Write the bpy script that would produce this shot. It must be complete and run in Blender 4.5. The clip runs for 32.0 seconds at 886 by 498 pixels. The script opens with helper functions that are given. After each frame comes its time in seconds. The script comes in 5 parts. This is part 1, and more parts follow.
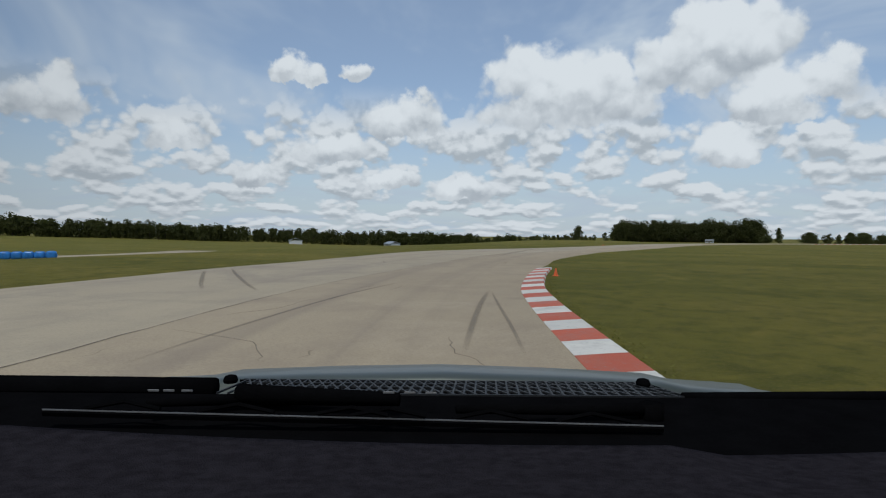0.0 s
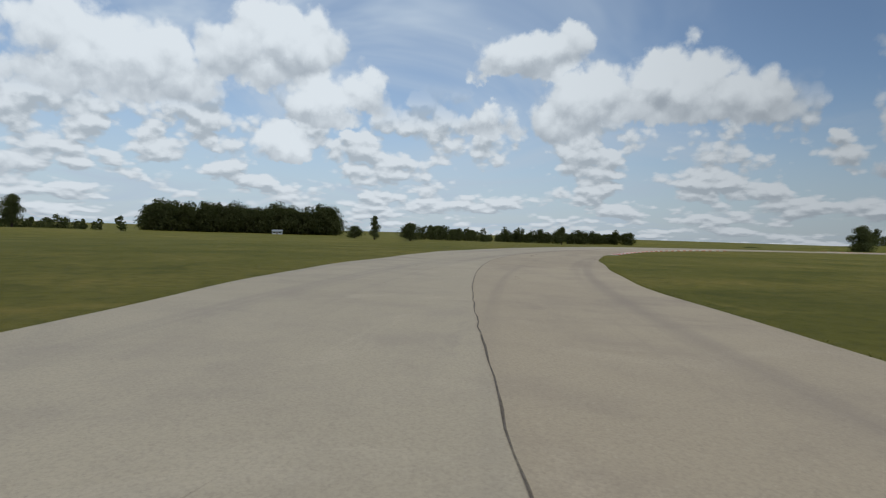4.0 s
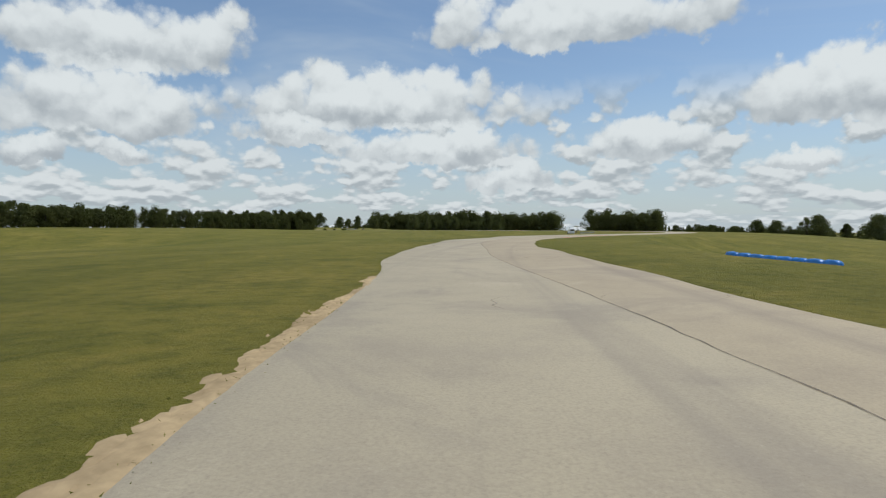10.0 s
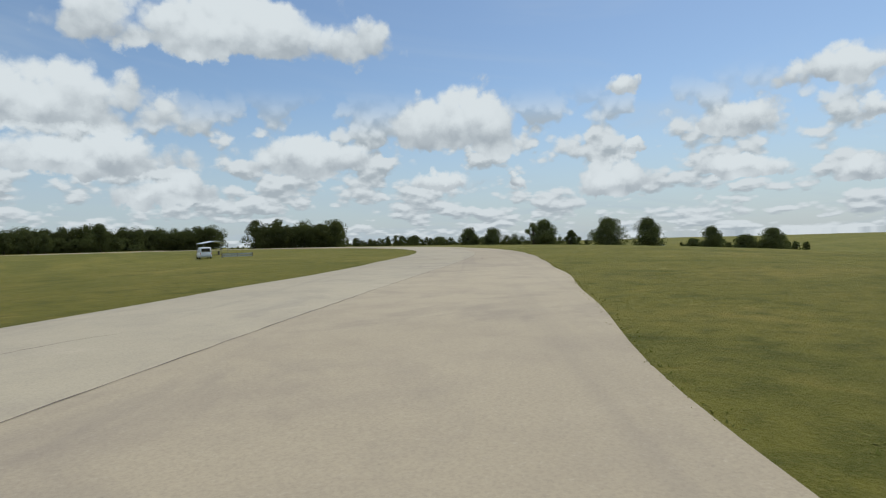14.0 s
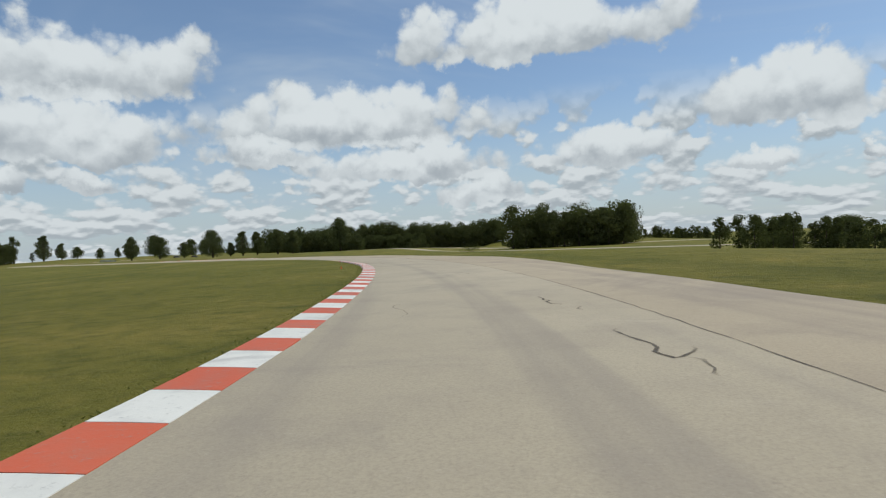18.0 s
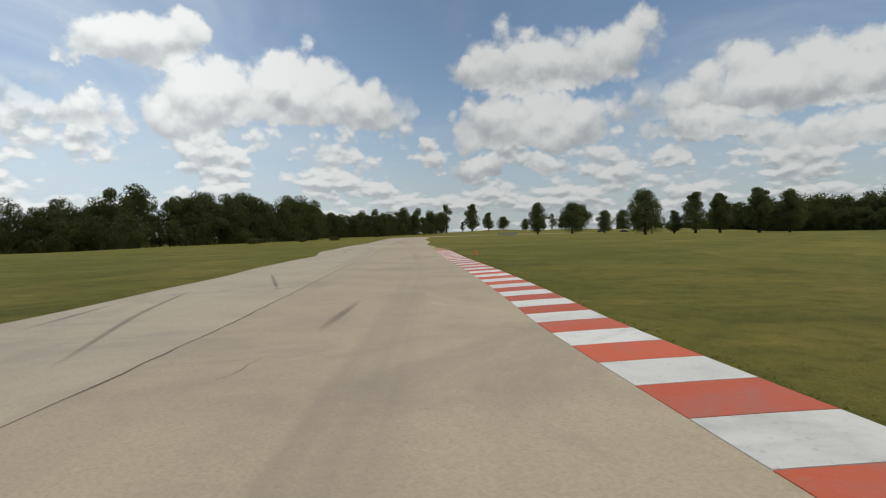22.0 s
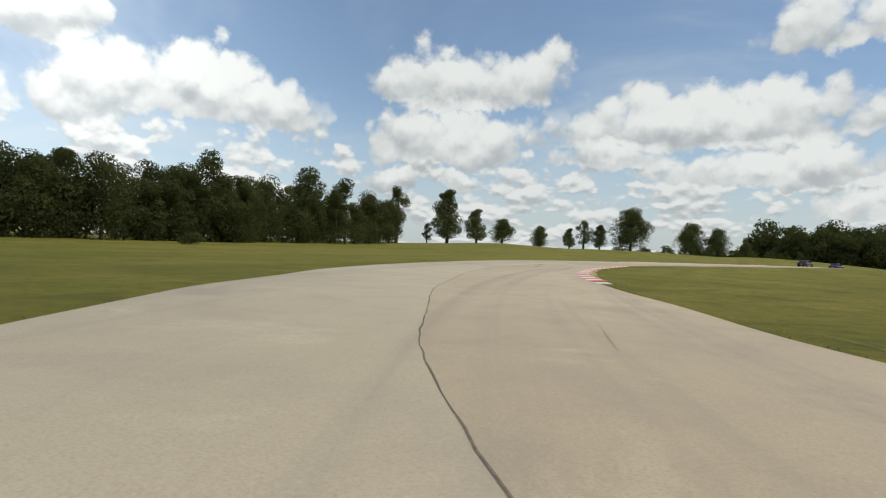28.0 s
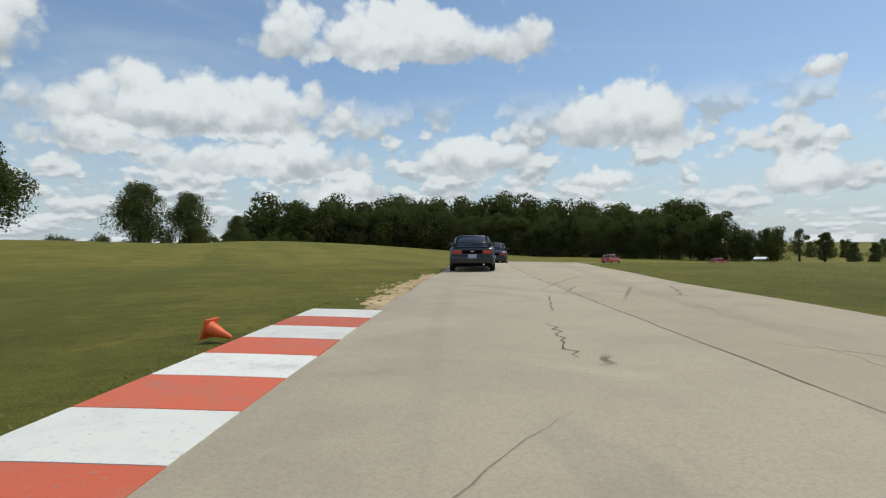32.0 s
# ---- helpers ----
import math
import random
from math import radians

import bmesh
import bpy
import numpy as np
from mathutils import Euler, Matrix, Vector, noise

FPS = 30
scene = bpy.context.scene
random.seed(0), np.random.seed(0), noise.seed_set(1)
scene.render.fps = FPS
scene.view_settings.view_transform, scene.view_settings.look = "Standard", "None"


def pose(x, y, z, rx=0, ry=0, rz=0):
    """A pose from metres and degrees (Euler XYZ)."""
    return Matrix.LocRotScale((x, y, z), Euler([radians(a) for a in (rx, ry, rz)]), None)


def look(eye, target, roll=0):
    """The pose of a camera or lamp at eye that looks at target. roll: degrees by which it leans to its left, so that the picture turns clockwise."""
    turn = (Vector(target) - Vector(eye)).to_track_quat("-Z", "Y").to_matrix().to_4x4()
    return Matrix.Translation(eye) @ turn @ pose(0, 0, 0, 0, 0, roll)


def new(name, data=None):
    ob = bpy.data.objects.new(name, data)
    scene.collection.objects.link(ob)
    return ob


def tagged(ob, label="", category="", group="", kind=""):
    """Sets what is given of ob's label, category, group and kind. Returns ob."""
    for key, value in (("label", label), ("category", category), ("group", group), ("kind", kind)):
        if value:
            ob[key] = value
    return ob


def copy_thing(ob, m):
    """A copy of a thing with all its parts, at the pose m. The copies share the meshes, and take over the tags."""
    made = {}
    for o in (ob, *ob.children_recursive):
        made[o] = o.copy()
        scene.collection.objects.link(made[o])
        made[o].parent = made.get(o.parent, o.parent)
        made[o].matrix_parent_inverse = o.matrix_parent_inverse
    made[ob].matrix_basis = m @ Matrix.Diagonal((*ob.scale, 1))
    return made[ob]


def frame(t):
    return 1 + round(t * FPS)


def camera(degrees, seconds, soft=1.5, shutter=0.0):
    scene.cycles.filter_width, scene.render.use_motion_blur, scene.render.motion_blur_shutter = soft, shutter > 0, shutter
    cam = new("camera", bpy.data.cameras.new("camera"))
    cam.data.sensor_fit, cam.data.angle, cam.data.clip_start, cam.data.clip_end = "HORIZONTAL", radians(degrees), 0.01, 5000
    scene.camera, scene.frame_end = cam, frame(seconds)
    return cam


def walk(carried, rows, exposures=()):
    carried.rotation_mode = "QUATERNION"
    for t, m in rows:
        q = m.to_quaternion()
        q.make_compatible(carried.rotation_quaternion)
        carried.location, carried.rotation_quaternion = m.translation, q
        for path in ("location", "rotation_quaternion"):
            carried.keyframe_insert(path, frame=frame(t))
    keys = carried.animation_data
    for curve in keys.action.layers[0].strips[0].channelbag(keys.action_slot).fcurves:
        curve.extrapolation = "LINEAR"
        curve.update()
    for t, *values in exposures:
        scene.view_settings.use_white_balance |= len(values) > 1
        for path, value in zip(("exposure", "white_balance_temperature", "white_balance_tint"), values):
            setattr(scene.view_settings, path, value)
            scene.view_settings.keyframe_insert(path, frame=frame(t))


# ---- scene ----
# ---- camera and drive ----
cam = camera(76.2, 32.0, soft=1.15)
EYE = 1.15
# seconds, x, y, heading (clockwise from +y), pitch, lean of the picture
ROWS = [
    (0, 0, 0, -114.78, -1.36, -0.51), (0.5, -12.04, -4.51, -108.53, -1.24, -0.03),
    (1, -24.6, -7.63, -101.7, -0.64, -0.19), (1.5, -37.54, -9.38, -96.15, -0.22, -0.66),
    (2, -50.68, -10.04, -92.04, -0.56, -0.97), (2.5, -63.86, -9.82, -88.35, -1.21, -0.59),
    (3, -76.94, -8.73, -84.21, -1.45, -0.65), (3.5, -89.79, -6.6, -78.97, -1.61, -1.09),
    (4, -102.27, -3.16, -72.28, -1.62, -1.81), (4.5, -114.19, 1.83, -64.4, -1.33, -2.55),
    (5, -125.33, 8.47, -56.3, -0.89, -2.61), (5.5, -135.53, 16.67, -48.45, -0.53, -2.59),
    (6, -144.68, 26.29, -40.93, -0.67, -2.41), (6.5, -152.57, 37.19, -33.05, -0.72, -2.58),
    (7, -158.9, 49.24, -24.74, -0.5, -3.09), (7.5, -163.55, 62.15, -17.24, -0.54, -2.73),
    (8, -166.51, 75.52, -10.12, -0.63, -2.03), (8.5, -167.93, 88.93, -4.37, -0.86, -1.02),
    (9, -168.14, 102.07, 0.01, -1.54, -0.68), (9.5, -167.57, 114.75, 2.6, -2.02, -0.29),
    (10, -166.66, 126.96, 3.58, -2.1, 0.04), (10.5, -165.54, 138.76, 5.24, -2.13, -0.06),
    (11, -163.97, 150.26, 8.25, -2.06, -0.33), (11.5, -161.69, 161.55, 12.45, -2.07, -0.39),
    (12, -158.51, 172.7, 17.21, -1.76, -0.2), (12.5, -154.28, 183.71, 22.59, -1.64, -0.01),
    (13, -148.92, 194.52, 27.83, -1.74, 0.76), (13.5, -142.53, 205.02, 32.43, -1.45, 1.44),
    (14, -135.3, 215.15, 36.14, -1, 1.68), (14.5, -127.51, 224.96, 38.19, -0.82, 2.15),
    (15, -119.48, 234.69, 38.26, -0.83, 2.95), (15.5, -111.58, 244.61, 36.21, -0.97, 3.85),
    (16, -104.18, 255.01, 32.04, -1.2, 4.07), (16.5, -97.72, 266.12, 25.81, -1.11, 4.24),
    (17, -92.59, 277.99, 18.67, -0.97, 4.2), (17.5, -88.93, 290.43, 11.97, -0.43, 3.59),
    (18, -86.64, 303.19, 6.15, -0.7, 3), (18.5, -85.66, 316.11, 0.35, -0.74, 2.58),
    (19, -85.93, 329.15, -4.91, -0.7, 1.65), (19.5, -87.38, 342.34, -9.9, -0.53, 1.55),
    (20, -90.1, 355.68, -15.46, -1.15, 1.85), (20.5, -94.26, 369.12, -21.18, -0.96, 2.18),
    (21, -99.89, 382.47, -26.68, -1.21, 1.83), (21.5, -106.92, 395.54, -32.05, -1.12, 1.56),
    (22, -115.16, 408.17, -36.23, -1.57, 1.29), (22.5, -124.25, 420.41, -39.04, -1.32, 0.94),
    (23, -133.92, 432.29, -41.52, -0.88, 0.3), (23.5, -144.12, 443.76, -43.85, -0.85, -0.08),
    (24, -154.61, 455.07, -43.88, -0.93, -0.98), (24.5, -165.1, 466.46, -43.69, -0.76, -1.17),
    (25, -175.61, 477.83, -44.07, -0.23, -1.05), (25.5, -186.11, 489.12, -43.88, 0.2, -0.89),
    (26, -196.37, 500.44, -42.7, 0.45, -0.9), (26.5, -206.22, 511.86, -41.02, 0.33, -1.11),
    (27, -215.55, 523.38, -39.01, 0.11, -1.37), (27.5, -224, 535.16, -34.09, -0.04, -1.74),
    (28, -231.01, 547.49, -27.08, -0.28, -2.38), (28.5, -236.2, 560.49, -18.6, 0.15, -2.73),
    (29, -239.45, 574.09, -10.76, -0, -2.1), (29.5, -240.98, 588.15, -3.99, -0.14, -1.46),
    (30, -240.84, 602.58, 2.76, -0.16, -0.99), (30.5, -239.08, 617.21, 8.42, 0.13, -0.8),
    (31, -236.02, 631.92, 12.65, -0.11, -0.18), (31.5, -231.89, 646.59, 16.5, -0.28, 0.61),
    (32, -226.74, 661.15, 20.18, -0.77, 0.7),
]


def aim(x, y, head, pitch, lean):
    a, b = radians(head), radians(pitch)
    eye = Vector((x, y, EYE))
    way = Vector((math.sin(a) * math.cos(b), math.cos(a) * math.cos(b), math.sin(b)))
    return look(eye, eye + way * 10, -lean)


walk(cam, [(t, aim(x, y, h, p, l)) for t, x, y, h, p, l in ROWS],
     exposures=[(0, -1.03, 6080, 8), (2.0, -1.04, 6080, 8), (5.0, -0.86, 6020, 8), (6.0, -0.75, 6020, 8), (8.0, -0.55, 6050, 7), (9.0, -0.46, 6150, 7),
                (11.0, -0.36, 6330, 6), (13, -0.38, 6180, 6), (16, -0.5, 6120, 6), (17.3, -0.5, 6130, 6), (18.5, -0.38, 6350, 7), (20, -0.27, 6600, 8),
                (22, -0.62, 6580, 8), (23.8, -0.8, 6400, 8), (25, -0.72, 6450, 8), (27, -0.4, 6600, 8), (28, -0.28, 6600, 7), (30, -0.34, 6400, 6),
                (32, -0.33, 6300, 6)])

# ---- sky and sun ----
SUN_AZ, SUN_EL = 80, 62
sun_way = Vector((math.sin(radians(SUN_AZ)) * math.cos(radians(SUN_EL)),
                  math.cos(radians(SUN_AZ)) * math.cos(radians(SUN_EL)), math.sin(radians(SUN_EL))))
sun_data = bpy.data.lights.new("sun", "SUN")
sun_data.energy, sun_data.angle, sun_data.color = 3.35, radians(0.6), (1.0, 0.945, 0.83)
sun = new("sun", sun_data)
sun.matrix_world = look((0, 0, 300), Vector((0, 0, 300)) - sun_way)

# cumulus clouds: azimuth, elevation of the base, half width, height (degrees)
CLOUDS_SOUTH = [
    (-129.8, 14.5, 2.9, 2.9), (-123.7, 15, 2.4, 2.6), (-140.5, 7.6, 3.9, 3.5), (-149.4, 8.9, 3.4, 4.9),
    (-126.3, 7, 4.4, 3.8), (-102.9, 10.4, 11.1, 9), (-89.4, 12.9, 9.5, 8.5), (-118.8, 9.7, 4.8, 4.3),
    (-84, 9.6, 4.6, 4.7), (-87.9, 6.2, 3.5, 3.2), (-120.3, 4.3, 3.3, 2.5), (-132.7, 4.3, 3.1, 2.7),
    (-82.4, 10.8, 6.1, 5.1), (-87.7, 7.2, 4.4, 3.2), (-65.2, 14.7, 6.1, 5.3), (-59.4, 9.4, 5.2, 6.8),
    (-67.6, 9.7, 3.3, 3.2), (-113, 3.5, 4, 2.5), (-63.2, 15.1, 6.7, 5.2), (-67.5, 9.8, 3.2, 2.9),
    (-50.9, 10.4, 13, 7.6),
]
CLOUDS_NORTH = [
    (-24.3, 13.4, 11.9, 7.7), (-26.4, 8.3, 10, 6.2), (-10.4, 8, 7, 3), (-32.8, 5.7, 3.2, 2.5),
    (-25.2, 5.9, 2.8, 2.1), (-2.3, 9.2, 16.2, 7.2), (2.3, 6.5, 11.7, 3.9), (14.5, 16.6, 19.5, 6.9),
    (10.4, 3.7, 5, 3.3), (38.1, 8.5, 8.3, 6.6), (23.2, 6.3, 8.6, 4.4), (53.7, 13, 2.1, 2.7),
    (54.8, 7.8, 1.7, 1.6), (53.3, 3.8, 4.1, 3.5), (44.5, 4.8, 1.2, 1.6), (36.7, 4.7, 5, 2.5),
    (71.6, 11.7, 4.4, 3.5), (65, 8.8, 4.8, 3.3), (73.7, 8.5, 2.2, 2.4), (64.2, 4.9, 5.4, 2.5),
    (73.2, 3.8, 2.5, 2.2),
]


class Nodes:
    """Short hand for building a node tree."""

    def __init__(self, tree):
        self.tree = tree
        tree.nodes.clear()

    def add(self, kind, **props):
        n = self.tree.nodes.new(kind)
        for k, v in props.items():
            if k == "operation":
                n.operation = v
            elif k == "data_type":
                n.data_type = v
            elif k == "blend_type":
                n.blend_type = v
        return n

    def wire(self, value, socket):
        if isinstance(value, bpy.types.NodeSocket):
            self.tree.links.new(value, socket)
        else:
            socket.default_value = value

    def math(self, op, a, b=0.0, c=0.0, clamp=False):
        n = self.add("ShaderNodeMath", operation=op)
        n.use_clamp = clamp
        for v, s in zip((a, b, c), n.inputs):
            self.wire(v, s)
        return n.outputs[0]

    def vec(self, op, a, b=(0, 0, 0)):
        n = self.add("ShaderNodeVectorMath", operation=op)
        self.wire(a, n.inputs[0])
        if op == "SCALE":
            self.wire(b, n.inputs[3])
        else:
            self.wire(b, n.inputs[1])
        return n.outputs[0]

    def noise(self, where, scale, detail=4.0, rough=0.55, color=False, distort=0.0):
        n = self.add("ShaderNodeTexNoise")
        self.wire(where, n.inputs["Vector"])
        n.inputs["Scale"].default_value = scale
        n.inputs["Detail"].default_value = detail
        n.inputs["Roughness"].default_value = rough
        n.inputs["Distortion"].default_value = distort
        return n.outputs["Color" if color else "Fac"]

    def voronoi(self, where, scale):
        n = self.add("ShaderNodeTexVoronoi")
        self.wire(where, n.inputs["Vector"])
        n.inputs["Scale"].default_value = scale
        return n.outputs["Distance"]

    def span(self, v, a, b, lo=0.0, hi=1.0):
        n = self.add("ShaderNodeMapRange")
        n.interpolation_type = "SMOOTHSTEP"
        for x, s in zip((v, a, b, lo, hi), n.inputs):
            self.wire(x, s)
        return n.outputs[0]

    def mix(self, f, a, b, how="MIX"):
        n = self.add("ShaderNodeMix", data_type="RGBA", blend_type=how)
        self.wire(f, n.inputs[0])
        self.wire(a, n.inputs[6])
        self.wire(b, n.inputs[7])
        return n.outputs[2]


def build_sky():
    world = bpy.data.worlds.new("sky")
    scene.world = world
    world.use_nodes = True
    g = Nodes(world.node_tree)
    sky = g.add("ShaderNodeTexSky")
    sky.sky_type, sky.sun_disc = "NISHITA", False
    sky.sun_elevation, sky.sun_rotation = radians(SUN_EL), radians(SUN_AZ)
    sky.air_density, sky.dust_density, sky.ozone_density = 1.0, 0.6, 1.5
    blue = g.vec("SCALE", sky.outputs[0], 0.145)
    way = g.add("ShaderNodeTexCoord").outputs["Generated"]
    warp = g.vec("SUBTRACT", g.noise(way, 9.0, 6.0, 0.62, color=True), (0.5, 0.5, 0.5))
    fine = g.vec("SUBTRACT", g.noise(way, 26.0, 5.0, 0.6, color=True), (0.5, 0.5, 0.5))
    bent = g.vec("ADD", way, g.vec("ADD", g.vec("SCALE", warp, 0.075), g.vec("SCALE", fine, 0.03)))
    split = g.add("ShaderNodeSeparateXYZ")
    g.wire(bent, split.inputs[0])
    x, y, z = split.outputs
    az = g.math("ARCTAN2", x, y)
    el = g.math("ARCSINE", z)
    dens = shade = None
    for a, e, w, h in CLOUDS_SOUTH + CLOUDS_NORTH:
        u = g.math("MULTIPLY_ADD", az, 1 / radians(w), -a / w)
        v = g.math("MULTIPLY_ADD", el, 1 / radians(h), -e / h - 0.25)
        # flat below, domed above
        low = g.math("MULTIPLY", g.math("MINIMUM", v, 0.0), 3.2)
        up = g.math("MAXIMUM", v, 0.0)
        uu = g.math("MULTIPLY", u, u)
        d = g.math("SUBTRACT", g.math("MULTIPLY_ADD", up, g.math("MULTIPLY", up, -1.55), 1.0), uu)
        d = g.math("MULTIPLY_ADD", low, g.math("MULTIPLY", low, -1.0), d)
        dens = d if dens is None else g.math("MAXIMUM", dens, d)
        s = g.math("MULTIPLY", g.math("MAXIMUM", d, 0.0), v)
        shade = s if shade is None else g.math("MAXIMUM", shade, s)
    # rounded billows, and the same a little higher up, to shade each billow from above
    ripple = g.vec("SCALE", g.vec("SUBTRACT", g.noise(way, 40.0, 4.0, 0.6, color=True), (0.5, 0.5, 0.5)), 0.022)

    def billow(lift):
        at_ = g.vec("ADD", g.vec("ADD", way, ripple), (0, 0, lift))
        a = g.math("MULTIPLY_ADD", g.voronoi(at_, 13.0), -1.0, 0.44)
        b = g.math("MULTIPLY_ADD", g.voronoi(at_, 30.0), -0.48, 0.22)
        c = g.math("MULTIPLY_ADD", g.voronoi(at_, 75.0), -0.15, 0.07)
        return g.math("ADD", a, g.math("ADD", b, c))
    lump = billow(0.0)
    bulk = g.math("ADD", dens, lump)
    hero = g.span(bulk, 0.05, 0.46)
    lamp = g.math("SUBTRACT", lump, billow(0.022))
    # lower rows of small cumulus, crowding towards the horizon, and thin high cloud
    sep = g.add("ShaderNodeSeparateXYZ")
    g.wire(way, sep.inputs[0])
    zz = g.math("MAXIMUM", sep.outputs[2], 0.0)
    flat_az = g.math("ARCTAN2", sep.outputs[0], sep.outputs[1])
    tall = g.math("LOGARITHM", g.math("ADD", zz, 0.07), 2.718)

    def puffs(shift):
        at_ = g.add("ShaderNodeCombineXYZ")
        g.wire(g.math("MULTIPLY", flat_az, 9.5), at_.inputs[0])
        g.wire(g.math("MULTIPLY_ADD", tall, 2.9, shift), at_.inputs[1])
        w_ = g.vec("ADD", at_.outputs[0], g.vec("SCALE", g.noise(at_.outputs[0], 3.0, 4.0, 0.6, color=True), 0.22))
        n = g.noise(w_, 1.1, 2.0, 0.5)
        c = g.math("MULTIPLY_ADD", g.voronoi(w_, 2.6), -0.26, 0.11)
        d = g.math("MULTIPLY_ADD", g.voronoi(w_, 6.5), -0.12, 0.05)
        return g.math("ADD", n, g.math("ADD", c, d))
    puff = puffs(0.0)
    rows = g.math("MULTIPLY", g.span(puff, 0.40, 0.52), g.span(zz, 0.26, 0.17))
    top = g.span(g.math("SUBTRACT", puff, puffs(0.16)), -0.12, 0.10)
    sheet = g.add("ShaderNodeCombineXYZ")
    deep = g.math("ADD", zz, 0.12)
    g.wire(g.math("DIVIDE", sep.outputs[0], deep), sheet.inputs[0])
    g.wire(g.math("DIVIDE", sep.outputs[1], deep), sheet.inputs[1])
    high = g.span(g.noise(sheet.outputs[0], 0.45, 5.0, 0.6, distort=1.2), 0.44, 0.76)
    veil = g.span(g.math("COSINE", g.math("ADD", flat_az, radians(112))), 0.1, 0.9, 0.62, 0.92)
    high = g.math("MULTIPLY", g.math("ADD", high, g.math("MULTIPLY_ADD", veil, 0.8, -0.45)), veil, clamp=True)
    lit = g.span(g.math("MULTIPLY_ADD", lamp, 0.38, g.math("MULTIPLY", shade, 1.1)), -0.24, 0.30)
    white = g.mix(lit, (0.50, 0.54, 0.58, 1), (0.96, 0.985, 0.99, 1))
    pale = g.mix(top, (0.54, 0.585, 0.62, 1), (0.90, 0.925, 0.935, 1))
    col = g.mix(high, blue, (0.66, 0.745, 0.84, 1))
    haze = g.span(zz, 0.26, 0.0)
    col = g.mix(g.math("MULTIPLY", haze, 0.72), col, (0.58, 0.665, 0.745, 1))
    col = g.mix(rows, col, pale)
    col = g.mix(hero, col, white)
    # added gain on the whole sky opposite the sun, standing in for cloud-shaded ground
    opposite = g.math("COSINE", g.math("ADD", flat_az, radians(180 - SUN_AZ)))
    col = g.vec("SCALE", col, g.span(opposite, 0.35, 0.97, 1.0, 1.5))
    back = g.add("ShaderNodeBackground")
    g.wire(col, back.inputs[0])
    back.inputs[1].default_value = 1.0
    out = g.add("ShaderNodeOutputWorld")
    g.wire(back.outputs[0], out.inputs[0])


build_sky()

# ---- materials ----


def material(name, rough=0.7, metal=0.0, spec=0.5, coat=0.0):
    m = bpy.data.materials.new(name)
    m.use_nodes = True
    g = Nodes(m.node_tree)
    b = g.add("ShaderNodeBsdfPrincipled")
    b.inputs["Roughness"].default_value = rough
    b.inputs["Metallic"].default_value = metal
    b.inputs["Specular IOR Level"].default_value = spec
    b.inputs["Coat Weight"].default_value = coat
    b.inputs["Coat Roughness"].default_value = 0.05
    out = g.add("ShaderNodeOutputMaterial")
    g.wire(b.outputs[0], out.inputs[0])
    return m, g, b


def bumped(g, b, height, strength=0.4, dist=0.02):
    n = g.add("ShaderNodeBump")
    n.inputs["Strength"].default_value = strength
    n.inputs["Distance"].default_value = dist
    g.wire(height, n.inputs["Height"])
    g.wire(n.outputs[0], b.inputs["Normal"])


def place(g):
    return g.add("ShaderNodeNewGeometry").outputs["Position"]


def plain(name, color, rough=0.6, metal=0.0, vary=0.12, scale=6.0, coat=0.0, bump=0.0):
    """A material of one colour, with grain at two scales."""
    m, g, b = material(name, rough, metal, 0.0 if rough > 0.78 else 0.5, coat)
    o = g.add("ShaderNodeTexCoord").outputs["Object"]
    n = g.noise(o, scale, 5.0)
    n2 = g.noise(o, scale * 9, 3.0)
    f = g.math("ADD", g.math("MULTIPLY", n, 0.65), g.math("MULTIPLY", n2, 0.35))
    dark = tuple(c * (1 - vary) for c in color) + (1,)
    lite = tuple(min(1, c * (1 + vary)) for c in color) + (1,)
    g.wire(g.mix(g.span(f, 0.3, 0.7), dark, lite), b.inputs["Base Color"])
    if bump:
        bumped(g, b, n2, bump, 0.01)
    return m


